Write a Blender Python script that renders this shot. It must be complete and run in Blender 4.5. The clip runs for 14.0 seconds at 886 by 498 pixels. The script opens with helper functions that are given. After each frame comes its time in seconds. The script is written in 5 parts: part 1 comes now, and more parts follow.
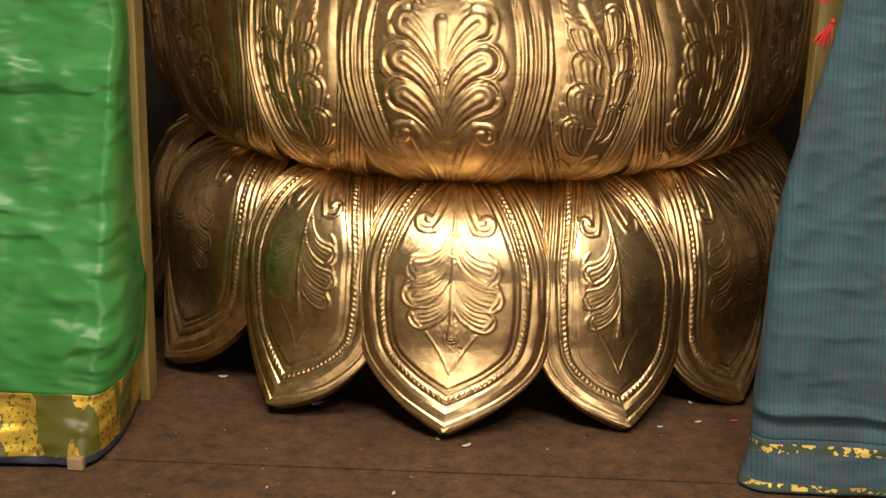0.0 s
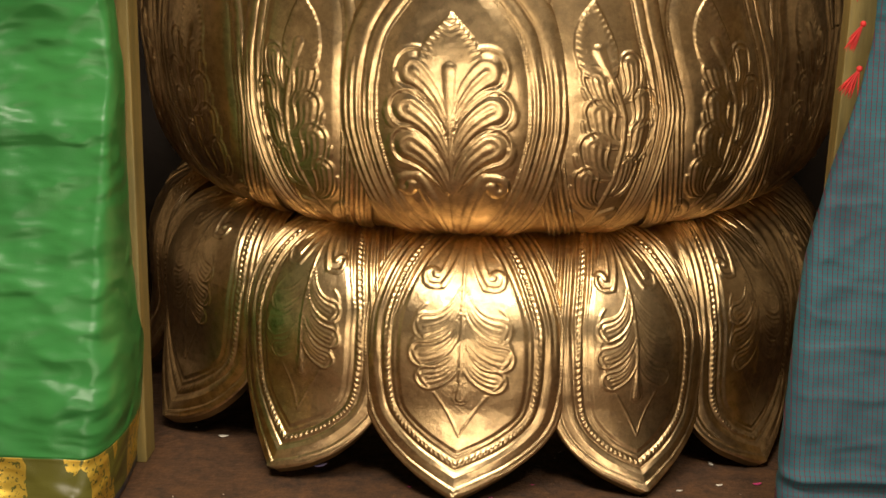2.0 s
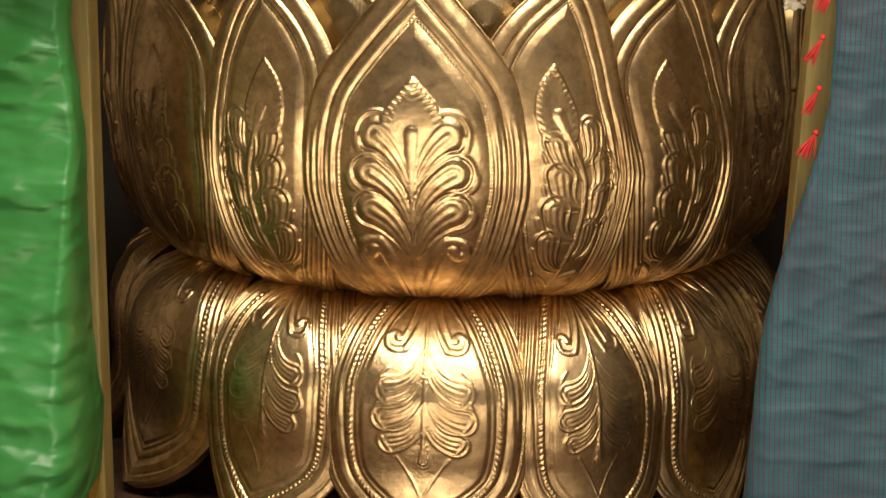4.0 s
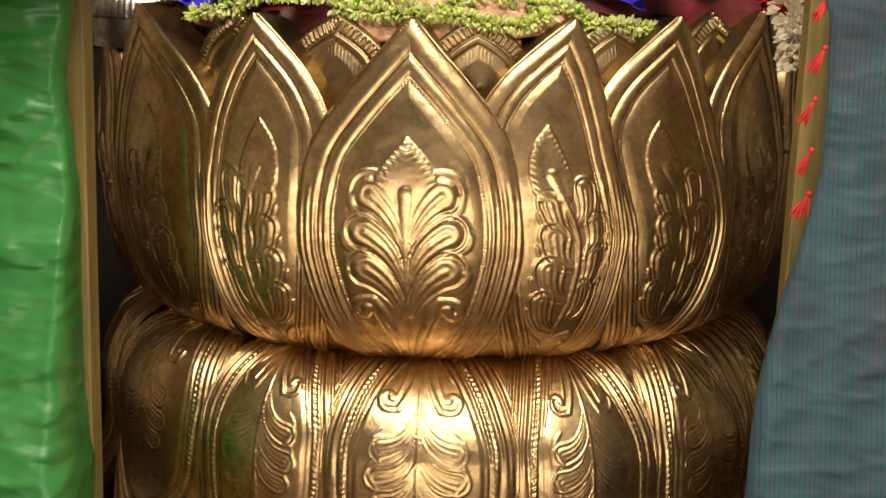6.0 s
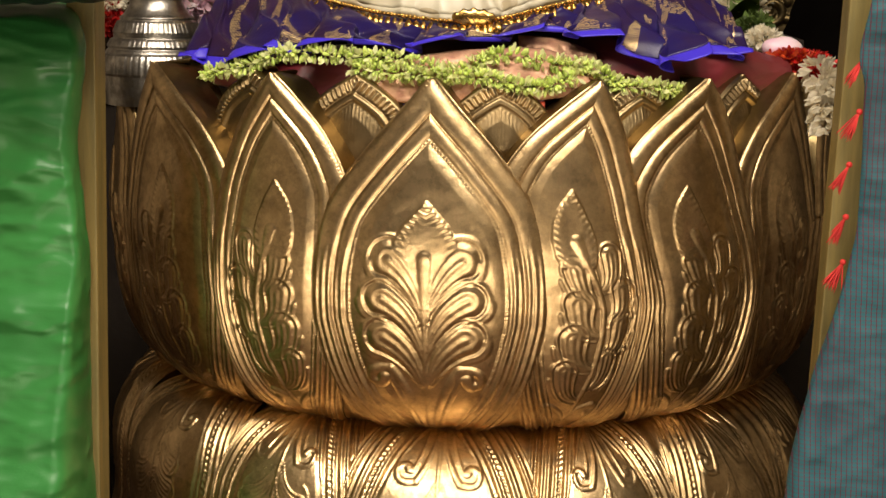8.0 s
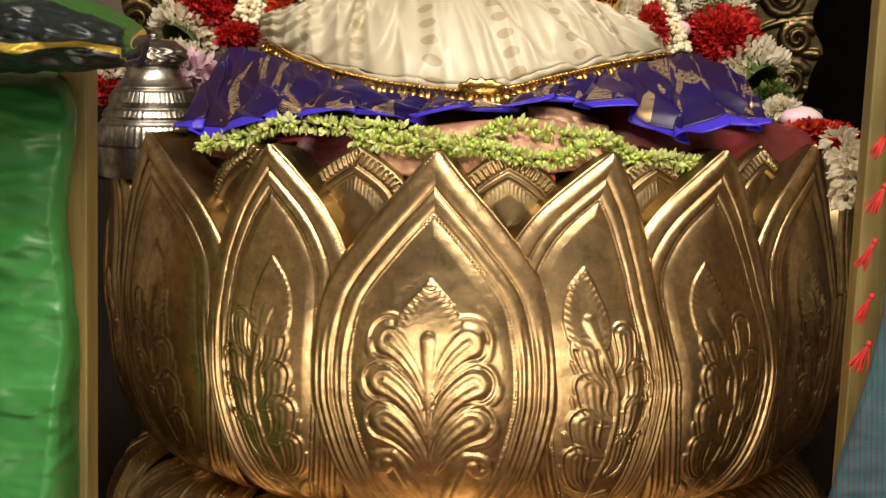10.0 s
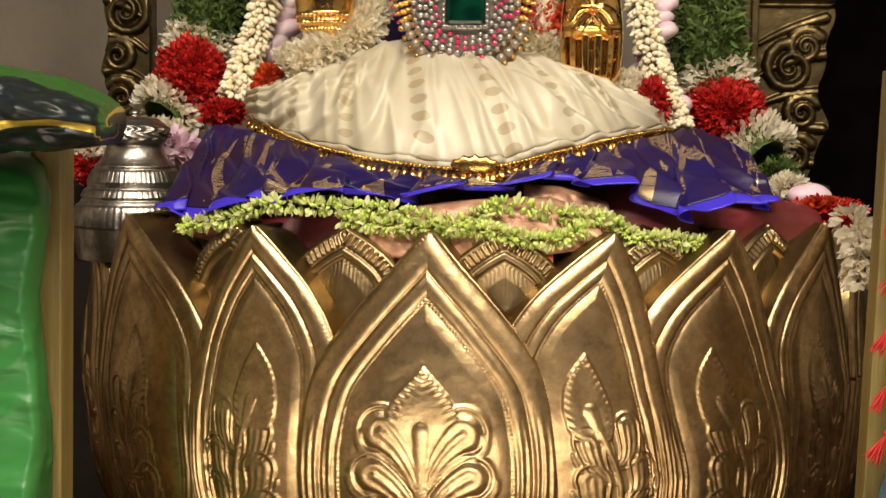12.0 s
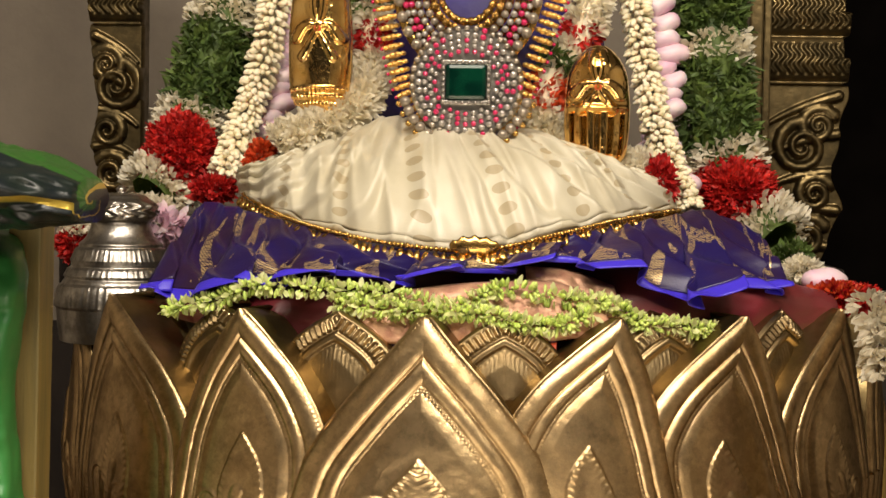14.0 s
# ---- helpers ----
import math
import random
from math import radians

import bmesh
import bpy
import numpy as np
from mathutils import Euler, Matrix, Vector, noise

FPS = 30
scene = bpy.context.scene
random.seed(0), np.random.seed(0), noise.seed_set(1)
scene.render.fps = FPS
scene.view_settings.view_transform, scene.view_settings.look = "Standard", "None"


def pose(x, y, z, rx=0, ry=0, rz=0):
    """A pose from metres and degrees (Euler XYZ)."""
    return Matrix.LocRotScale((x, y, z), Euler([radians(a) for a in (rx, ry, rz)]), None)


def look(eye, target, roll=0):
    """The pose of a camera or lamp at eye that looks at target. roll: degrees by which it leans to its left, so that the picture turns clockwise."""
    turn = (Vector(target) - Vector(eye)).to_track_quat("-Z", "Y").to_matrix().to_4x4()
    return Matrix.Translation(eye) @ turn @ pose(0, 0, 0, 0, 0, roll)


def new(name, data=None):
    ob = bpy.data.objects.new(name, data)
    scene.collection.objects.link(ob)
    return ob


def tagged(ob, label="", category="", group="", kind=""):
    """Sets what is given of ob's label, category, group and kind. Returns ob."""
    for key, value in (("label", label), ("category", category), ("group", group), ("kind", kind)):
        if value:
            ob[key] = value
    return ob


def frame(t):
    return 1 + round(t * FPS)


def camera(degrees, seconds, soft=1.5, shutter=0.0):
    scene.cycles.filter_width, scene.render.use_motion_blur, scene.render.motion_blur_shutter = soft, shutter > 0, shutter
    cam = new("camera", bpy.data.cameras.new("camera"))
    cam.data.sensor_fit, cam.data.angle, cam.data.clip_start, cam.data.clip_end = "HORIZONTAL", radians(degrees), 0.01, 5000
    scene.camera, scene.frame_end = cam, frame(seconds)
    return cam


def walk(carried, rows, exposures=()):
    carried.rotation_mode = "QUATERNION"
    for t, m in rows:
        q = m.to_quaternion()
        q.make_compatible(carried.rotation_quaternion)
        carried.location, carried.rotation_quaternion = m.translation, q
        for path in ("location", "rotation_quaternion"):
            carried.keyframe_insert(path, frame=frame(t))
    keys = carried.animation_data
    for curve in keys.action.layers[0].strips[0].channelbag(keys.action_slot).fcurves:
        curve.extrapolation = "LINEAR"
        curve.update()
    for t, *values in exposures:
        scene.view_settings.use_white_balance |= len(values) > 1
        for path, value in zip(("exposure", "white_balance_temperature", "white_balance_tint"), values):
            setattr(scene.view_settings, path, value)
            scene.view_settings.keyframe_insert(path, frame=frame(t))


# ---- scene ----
cam = camera(31.84, 14.0)
# seconds, x, y, z, yaw, pitch, lean to the right
ROWS = [
    (0, 0.1345, -3.2512, 1.2003, 3.743, -18.502, -0.516),
    (0.5, 0.1345, -3.203, 1.2003, 4.14, -18.348, -0.399),
    (1, 0.1345, -3.1607, 1.2003, 4.33, -18.156, -0.383),
    (1.5, 0.1345, -3.1268, 1.2003, 4.36, -17.864, -0.351),
    (2, 0.1345, -3.1289, 1.2003, 4.279, -17.27, -0.285),
    (2.5, 0.1345, -3.1303, 1.2003, 4.308, -16.743, -0.252),
    (3, 0.1345, -3.1318, 1.2003, 4.345, -16.216, -0.222),
    (3.5, 0.1345, -3.1325, 1.2003, 3.528, -15.546, -0.449),
    (4, 0.1345, -3.1357, 1.2003, 2.831, -14.885, -0.521),
    (6.5, 0.1345, -3.1355, 1.2003, 2.62, -12.219, -0.745),
    (7, 0.1345, -3.1054, 1.2003, 3.013, -11.778, -0.722),
    (7.5, 0.1345, -3.0821, 1.2003, 3.27, -11.258, -0.999),
    (8, 0.1345, -3.053, 1.2003, 3.506, -10.625, -0.954),
    (10.5, 0.1345, -2.911, 1.2003, 3.961, -7.502, -0.988),
    (11, 0.1345, -2.88, 1.2003, 3.931, -6.755, -0.897),
    (11.5, 0.1345, -2.8541, 1.2003, 3.879, -6.109, -0.67),
    (12, 0.1345, -2.8253, 1.2003, 3.91, -5.451, -0.673),
    (12.5, 0.1345, -2.7966, 1.2003, 3.967, -4.718, -0.782),
    (13, 0.1345, -2.7662, 1.2003, 4.045, -3.994, -0.768),
    (13.5, 0.1345, -2.7413, 1.2003, 4.028, -3.319, -0.751),
    (14, 0.1345, -2.7149, 1.2003, 4.072, -2.585, -1.052),
]
walk(cam, [(t, pose(x, y, z, 0, 0, yaw) @ pose(0, 0, 0, 90 + pitch) @ pose(0, 0, 0, 0, 0, -lean)) for t, x, y, z, yaw, pitch, lean in ROWS])

# ---- light ----
world = bpy.data.worlds.new("hall_air")
scene.world = world
world.use_nodes = True
world.node_tree.nodes["Background"].inputs[0].default_value = (1.0, 0.85, 0.66, 1)
world.node_tree.nodes["Background"].inputs[1].default_value = 0.02


def area_lamp(name, eye, target, sx, sy, watts, colour):
    data = bpy.data.lights.new(name, "AREA")
    data.shape, data.size, data.size_y, data.energy, data.color = "RECTANGLE", sx, sy, watts, colour
    ob = new(name, data)
    ob.matrix_world = look(eye, target)
    return ob


# overhead lights, an added low fill, and a film lamp on a tall stand
area_lamp("overhead_light", (0.55, -2.25, 3.15), (0.05, -0.8, 0.7), 2.4, 1.2, 54, (1.0, 0.88, 0.72))
# added to light the hall floor, so that its reflection brightens the brass
area_lamp("overhead_light", (-0.4, -2.5, 3.35), (-0.2, -2.2, 0.0), 1.5, 0.3, 95, (1.0, 0.88, 0.73))
# no known source: brightens the lower bowl and base from below
area_lamp("low_fill", (0.12, -3.15, -0.05), (-0.05, -0.7, 0.5), 1.9, 0.55, 38, (1.0, 0.86, 0.68))

area_lamp("film_lamp", (0.95, -2.85, 2.85), (0.0, -0.3, 1.1), 0.40, 0.30, 30, (1.0, 0.90, 0.76))


# ---- materials ----
def material(name, colour, rough=0.6, metal=0.0, second=None, scale=8.0, detail=0.5, bump=0.0, bump_scale=60.0,
             rough2=None, stretch=(1, 1, 1), sheen=0.0, low=0.38, high=0.62, random_tint=0.0, subsurface=0.0, coat=0.0):
    m = bpy.data.materials.new(name)
    m.use_nodes = True
    nt = m.node_tree
    n, l = nt.nodes, nt.links
    b = n["Principled BSDF"]
    b.inputs["Roughness"].default_value, b.inputs["Metallic"].default_value = rough, metal
    b.inputs["Sheen Weight"].default_value = sheen
    b.inputs["Subsurface Weight"].default_value = subsurface
    b.inputs["Subsurface Radius"].default_value = (0.01, 0.006, 0.004)
    b.inputs["Coat Weight"].default_value = coat
    second = second or tuple(c * 0.7 for c in colour)
    tc = n.new("ShaderNodeTexCoord")
    mp = n.new("ShaderNodeMapping")
    mp.inputs["Scale"].default_value = stretch
    l.new(tc.outputs["Object"], mp.inputs[0])
    noi = n.new("ShaderNodeTexNoise")
    noi.inputs["Scale"].default_value, noi.inputs["Detail"].default_value, noi.inputs["Roughness"].default_value = scale, 6, detail
    l.new(mp.outputs[0], noi.inputs["Vector"])
    ramp = n.new("ShaderNodeMapRange")
    ramp.inputs[1].default_value, ramp.inputs[2].default_value = low, high
    l.new(noi.outputs[0], ramp.inputs[0])
    mix = n.new("ShaderNodeMix")
    mix.data_type = "RGBA"
    mix.inputs[6].default_value, mix.inputs[7].default_value = (*second, 1), (*colour, 1)
    l.new(ramp.outputs[0], mix.inputs[0])
    out = mix.outputs[2]
    if random_tint:
        oi = n.new("ShaderNodeNewGeometry")
        hsv = n.new("ShaderNodeHueSaturation")
        mr = n.new("ShaderNodeMapRange")
        mr.inputs[3].default_value, mr.inputs[4].default_value = 1 - random_tint, 1 + random_tint
        l.new(oi.outputs["Random Per Island"], mr.inputs[0])
        l.new(mr.outputs[0], hsv.inputs["Value"])
        l.new(out, hsv.inputs["Color"])
        out = hsv.outputs[0]
    l.new(out, b.inputs["Base Color"])
    if rough2 is not None:
        r2 = n.new("ShaderNodeMapRange")
        r2.inputs[1].default_value, r2.inputs[2].default_value = low, high
        r2.inputs[3].default_value, r2.inputs[4].default_value = rough2, rough
        l.new(noi.outputs[0], r2.inputs[0])
        l.new(r2.outputs[0], b.inputs["Roughness"])
    if bump:
        nb = n.new("ShaderNodeTexNoise")
        nb.inputs["Scale"].default_value, nb.inputs["Detail"].default_value = bump_scale, 4
        l.new(mp.outputs[0], nb.inputs["Vector"])
        bp = n.new("ShaderNodeBump")
        bp.inputs["Strength"].default_value, bp.inputs["Distance"].default_value = 1.0, bump
        l.new(nb.outputs[0], bp.inputs["Height"])
        l.new(bp.outputs[0], b.inputs["Normal"])
    return m


brass = material("brass", (0.74, 0.530, 0.285), 0.33, 1.0, (0.42, 0.285, 0.138), 9, 0.75, 0.0011, 48, rough2=0.43)
# darker brass for the inner petals
dark_brass = material("dark_brass", (0.36, 0.265, 0.14), 0.32, 1.0, (0.20, 0.14, 0.068), 16, 0.68, 0.0006, 60, rough2=0.5)
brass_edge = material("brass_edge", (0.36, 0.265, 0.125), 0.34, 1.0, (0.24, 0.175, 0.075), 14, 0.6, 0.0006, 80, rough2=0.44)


def satin_metal(m):
    """Beaten metal with a tight, soft highlight that dies off quickly."""
    n, l = m.node_tree.nodes, m.node_tree.links
    b = n["Principled BSDF"]
    # small tarnish spots over the broad patches
    tc = n.new("ShaderNodeTexCoord")
    spots = n.new("ShaderNodeTexNoise")
    spots.inputs["Scale"].default_value, spots.inputs["Detail"].default_value, spots.inputs["Roughness"].default_value = 46, 6, 0.72
    l.new(tc.outputs["Object"], spots.inputs["Vector"])
    cut = n.new("ShaderNodeMapRange")
    cut.inputs[1].default_value, cut.inputs[2].default_value, cut.inputs[4].default_value = 0.48, 0.68, 0.62
    l.new(spots.outputs[0], cut.inputs[0])
    tarnish = n.new("ShaderNodeMix")
    tarnish.data_type = "RGBA"
    l.new(cut.outputs[0], tarnish.inputs[0])
    l.new(b.inputs["Base Color"].links[0].from_socket, tarnish.inputs[6])
    tarnish.inputs[7].default_value = (0.24, 0.165, 0.085, 1)
    l.new(tarnish.outputs[2], b.inputs["Base Color"])
    g = n.new("ShaderNodeBsdfAnisotropic")
    g.distribution = "BECKMANN"
    for was, to in (("Base Color", "Color"), ("Roughness", "Roughness"), ("Normal", "Normal")):
        l.new(b.inputs[was].links[0].from_socket, g.inputs[to])
    mix = n.new("ShaderNodeMixShader")
    mix.inputs[0].default_value = 0.5
    l.new(b.outputs[0], mix.inputs[1])
    l.new(g.outputs[0], mix.inputs[2])
    l.new(mix.outputs[0], n["Material Output"].inputs[0])


for metal in (brass, dark_brass, brass_edge):
    satin_metal(metal)
old_bronze = material("old_bronze", (0.165, 0.12, 0.055), 0.36, 1.0, (0.06, 0.045, 0.022), 22, 0.6, 0.0012, 60, rough2=0.55)
gold = material("gold", (1.0, 0.70, 0.28), 0.28, 1.0, (0.80, 0.45, 0.10), 30, 0.5, 0.0004, 120)
silver = material("silver", (0.48, 0.445, 0.40), 0.28, 1.0, (0.22, 0.20, 0.17), 40, 0.6, 0.0006, 140, rough2=0.4)
gloom_stone = material("gloom_stone", (0.030, 0.024, 0.019), 0.7, 0, (0.018, 0.014, 0.012), 3, 0.6, 0.002, 30)
# low specular keeps what stands behind the bowl black, as if unlit
gloom_stone.node_tree.nodes["Principled BSDF"].inputs["Specular IOR Level"].default_value = 0.1
bounce_stone = material("bounce_stone", (0.56, 0.50, 0.41), 0.45, 0, (0.42, 0.37, 0.30), 3, 0.6, 0.0006, 30)
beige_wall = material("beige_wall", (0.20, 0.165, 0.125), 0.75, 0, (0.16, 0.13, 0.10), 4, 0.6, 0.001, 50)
pale_fill = material("pale_fill", (0.50, 0.44, 0.35), 0.7, 0, (0.43, 0.38, 0.30), 3, 0.6, 0.001, 40)
hall_plaster = material("hall_plaster", (0.18, 0.155, 0.125), 0.8, 0, (0.14, 0.12, 0.10), 3, 0.6, 0.001, 40)
ply = material("painted_ply", (0.23, 0.168, 0.047), 0.55, 0, (0.15, 0.118, 0.036), 10, 0.6, 0.0008, 40, stretch=(6, 6, 0.5))
raw_wood = material("raw_wood", (0.36, 0.24, 0.13), 0.7, 0, (0.25, 0.16, 0.08), 12, 0.6, 0.0008, 60, stretch=(6, 6, 0.6))
# the recess's lack of light put into colour: near black, no specular
unlit_black = material("unlit_black", (0.009, 0.007, 0.006), 0.85)
unlit_black.node_tree.nodes["Principled BSDF"].inputs["Specular IOR Level"].default_value = 0.0


def floor_material():
    m = material("worn_floor", (0.118, 0.055, 0.023), 0.6, 0, (0.028, 0.015, 0.008), 24, 0.85, 0.0025, 110, rough2=0.8, low=0.36, high=0.64)
    return m


worn_floor = floor_material()


# ---- mesh helpers ----
def mesh_object(name, verts, faces, mat, parent=None, label="", smooth=True):
    me = bpy.data.meshes.new(name)
    me.from_pydata([tuple(v) for v in verts], [], [tuple(f) for f in faces])
    if smooth:
        me.polygons.foreach_set("use_smooth", [True] * len(me.polygons))
    for mm in (mat if isinstance(mat, (list, tuple)) else [mat]):
        me.materials.append(mm)
    me.update()
    ob = new(name, me)
    if parent is not None:
        ob.parent = parent
    if label:
        ob["label"] = label
    return ob


def part(name, bm, mat, parent=None, label="", smooth=True):
    me = bpy.data.meshes.new(name)
    bm.to_mesh(me)
    bm.free()
    me.materials.append(mat)
    if smooth:
        me.polygons.foreach_set("use_smooth", [True] * len(me.polygons))
    ob = new(name, me)
    if parent is not None:
        ob.parent = parent
    if label:
        ob["label"] = label
    return ob


def split_sheet(name, verts, faces, mat, cut, label, category, names, uv=None, thick=0.0015):
    """A cloth as one thing of two parts: its field and the woven border below the cut (a test on vertex numbers)."""
    ob = thing(name, label, category)
    low = np.array([all(cut(i) for i in f) for f in faces])
    for keep, part_name in ((~low, names[0]), (low, names[1])):
        fs = np.array(faces)[keep]
        used, back = np.unique(fs, return_inverse=True)
        piece = mesh_object(part_name, [verts[i] for i in used], back.reshape(fs.shape).tolist(), mat, ob)
        if uv is not None:
            uv_set(piece, [uv[i] for i in used])
        sol = piece.modifiers.new("thickness", "SOLIDIFY")
        sol.thickness, sol.offset = thick, 0
    return ob


def thing(name, label, category, group="", kind=""):
    return tagged(new(name), label, category, group, kind)


def grid_faces(nu, nv, base=0, wrap=False):
    i, j = np.meshgrid(np.arange(nu if wrap else nu - 1), np.arange(nv - 1), indexing="ij")
    i2 = (i + 1) % nu
    f = np.stack([i * nv + j, i2 * nv + j, i2 * nv + j + 1, i * nv + j + 1], -1).reshape(-1, 4) + base
    return f.tolist()


def box(bm, lo, hi, bevel=0.0):
    g = bmesh.ops.create_cube(bm, size=1)
    c = [(a + b) / 2 for a, b in zip(lo, hi)]
    d = [b - a for a, b in zip(lo, hi)]
    for v in g["verts"]:
        v.co = Vector([c[k] + v.co[k] * d[k] for k in range(3)])
    if bevel:
        es = list({e for v in g["verts"] for e in v.link_edges})
        bmesh.ops.bevel(bm, geom=es, offset=bevel, segments=2, affect="EDGES", profile=0.6)


def revolve(name, profile, mat, parent=None, label="", n=96, wave=None):
    a = np.linspace(0, 2 * math.pi, n, endpoint=False)
    p = np.array(profile, float)
    r = p[None, :, 0] + (wave(a[:, None], p[None, :, 1]) if wave else np.zeros((n, len(p))))
    v = np.stack([r * np.sin(a)[:, None], -r * np.cos(a)[:, None], np.broadcast_to(p[None, :, 1], r.shape)], -1).reshape(-1, 3)
    return mesh_object(name, v, grid_faces(n, len(p), wrap=True), mat, parent, label)


def smooth_profile(points, n):
    """A dense curve through the given (r, z) points, by arc length."""
    p = np.array(points, float)
    k = np.arange(len(p))
    q = np.linspace(0, len(p) - 1, n * 4)
    out = []
    for t in q:
        i = min(int(t), len(p) - 2)
        f = t - i
        p0, p1, p2, p3 = p[max(i - 1, 0)], p[i], p[i + 1], p[min(i + 2, len(p) - 1)]
        out.append(0.5 * (2 * p1 + (p2 - p0) * f + (2 * p0 - 5 * p1 + 4 * p2 - p3) * f * f + (3 * p1 - p0 - 3 * p2 + p3) * f ** 3))
    out = np.array(out)
    s = np.concatenate([[0], np.cumsum(np.hypot(*np.diff(out, axis=0).T))])
    t = np.linspace(0, s[-1], n)
    return np.stack([np.interp(t, s, out[:, 0]), np.interp(t, s, out[:, 1])], 1), t


# ---- repousse relief ----
def frond(X, Y, pts, w0, w1, height, flutes=0.0, outline=0.0):
    """A raised lobe along a bent line: narrow at its start, w1 wide at its end, with an outline ridge and fine flutes."""
    p = np.array(pts, float)
    q = np.linspace(0, 1, 9)
    if len(p) == 3:
        p = np.outer((1 - q) ** 2, p[0]) + np.outer(2 * q * (1 - q), p[1]) + np.outer(q * q, p[2])
    lo, hi = p.min(0) - 2.2 * w1, p.max(0) + 2.2 * w1
    sel = (X > lo[0]) & (X < hi[0]) & (Y > lo[1]) & (Y < hi[1])
    out = np.zeros_like(X)
    if not sel.any():
        return out
    x, y = X[sel], Y[sel]
    best, tt = np.full(x.shape, 9.0), np.zeros(x.shape)
    n = len(p) - 1
    for i in range(n):
        a, d = p[i], p[i + 1] - p[i]
        t = np.clip(((x - a[0]) * d[0] + (y - a[1]) * d[1]) / max(d @ d, 1e-12), 0, 1)
        r = np.hypot(x - a[0] - t * d[0], y - a[1] - t * d[1])
        near = r < best
        best, tt = np.where(near, r, best), np.where(near, (i + t) / n, tt)
    w = w0 + (w1 - w0) * tt ** 0.8
    rho = best / w
    h = height * np.sqrt(np.clip(1 - rho * rho, 0, 1)) * (0.55 + 0.45 * tt)
    if flutes:
        h = h + flutes * np.cos(rho * 11) * (rho < 0.85)
    if outline:
        h = h + outline * np.exp(-((rho - 1.18) / 0.16) ** 2)
        h = h - 0.6 * outline * np.exp(-((rho - 0.95) / 0.10) ** 2)
    out[sel] = h
    return out


def ornament(X, Y, y0, y1, half, sway, lean, down):
    """An acanthus spray from its foot y0 to its point y1; half: its half width; down: lobes hang towards the point of a lower petal."""
    L = y1 - y0
    x = X - sway * np.sin(np.clip((Y - y0) / L, 0, 1) * math.pi * 0.9)
    slim = np.clip((0.070 - half) / 0.035, 0, 1)
    h = np.zeros_like(X)
    levels = (0.775, 0.615, 0.455) if not down else (0.64, 0.52, 0.40)
    for side in (-1, 1):
        for k, c in enumerate(levels):
            c = c + 0.05 * slim * side * (1 if sway >= 0 else -1)
            reach = half * (0.60, 0.70, 0.68)[k] * (1 - 0.12 * slim)
            root, end = y0 + (c - 0.21) * L, y0 + (c + 0.02 * slim) * L
            bulb = half * (0.31 + 0.10 * slim)
            h = np.maximum(h, frond(x, Y, [(side * 0.05 * half, root), (side * 0.22 * half, root + (0.15 + 0.03 * slim) * L), (side * reach, end)], 0.05 * half, bulb, 0.0085, 0.0010, 0.0046))
            # the leaf's outer lip under each lobe
            h = np.maximum(h, frond(x, Y, [(side * reach * 0.95, end - 0.105 * L), (side * reach * 1.62, end - 0.085 * L), (side * reach * 1.55, end - 0.015 * L)], 0.045 * half, 0.085 * half, 0.0042))
        foot = y0 + (0.27 if not down else 0.25) * L
        h = np.maximum(h, frond(x, Y, [(side * 0.10 * half, y0), (side * 0.16 * half, y0 + 0.16 * L), (side * 0.58 * half, foot + 0.045 * L)], 0.04 * half, 0.09 * half, 0.006))
        h = np.maximum(h, frond(x, Y, [(side * 0.20 * half, y0), (side * 0.30 * half, y0 + 0.13 * L), (side * 0.60 * half, foot + 0.01 * L)], 0.03 * half, 0.06 * half, 0.005))
        h = np.maximum(h, frond(x, Y, [(side * 0.58 * half, foot + 0.045 * L), (side * 1.02 * half, foot + 0.05 * L), (side * 0.94 * half, foot - 0.02 * L)], 0.09 * half, 0.075 * half, 0.006))
        h = np.maximum(h, frond(x, Y, [(side * 0.94 * half, foot - 0.02 * L), (side * 0.74 * half, foot - 0.05 * L), (side * 0.70 * half, foot + 0.005 * L)], 0.075 * half, 0.11 * half, 0.007))
    # the bud in the middle and the pointed leaf above it
    bud0, bud1 = (0.50, 0.78) if not down else (0.46, 0.70)
    h = np.maximum(h, frond(x, Y, [(0, y0), (0, y0 + 0.3 * L), (0, y0 + bud0 * L)], 0.035 * half, 0.05 * half, 0.006))
    h = np.maximum(h, frond(x, Y, [(0, y0 + bud0 * L), (0, y0 + 0.6 * L), (0, y0 + bud1 * L)], 0.05 * half, 0.15 * half, 0.009, 0, 0.004))
    leaf0 = 0.70 if not down else 0.62
    q = np.clip((Y - (y0 + leaf0 * L)) / ((1 - leaf0) * L), 0, 1)
    W = half * (1 + 0.2 * slim) * np.interp(q, [0, 0.15, 0.32, 0.50, 0.68, 0.84, 0.94, 1], [0.50, 0.575, 0.60, 0.53, 0.375, 0.20, 0.085, 0.02]) + 1e-5
    inside = (Y > y0 + leaf0 * L) & (Y < y1) & (np.abs(x) < W)
    depth = (W - np.abs(x)) / (0.24 * half)
    depth = np.minimum(depth, (y1 - Y) / (0.10 * L))
    teeth = np.cos((Y - 0.55 * np.abs(x)) * 2 * math.pi / (0.125 * half))
    leaf = 0.0056 * np.clip(depth / 0.18, 0, 1) ** 0.5 + 0.0016 * teeth * np.exp(-((depth - 0.45) / 0.30) ** 2) - 0.0012 * np.clip(depth - 0.9, 0, 1)
    return np.maximum(h, leaf * inside)


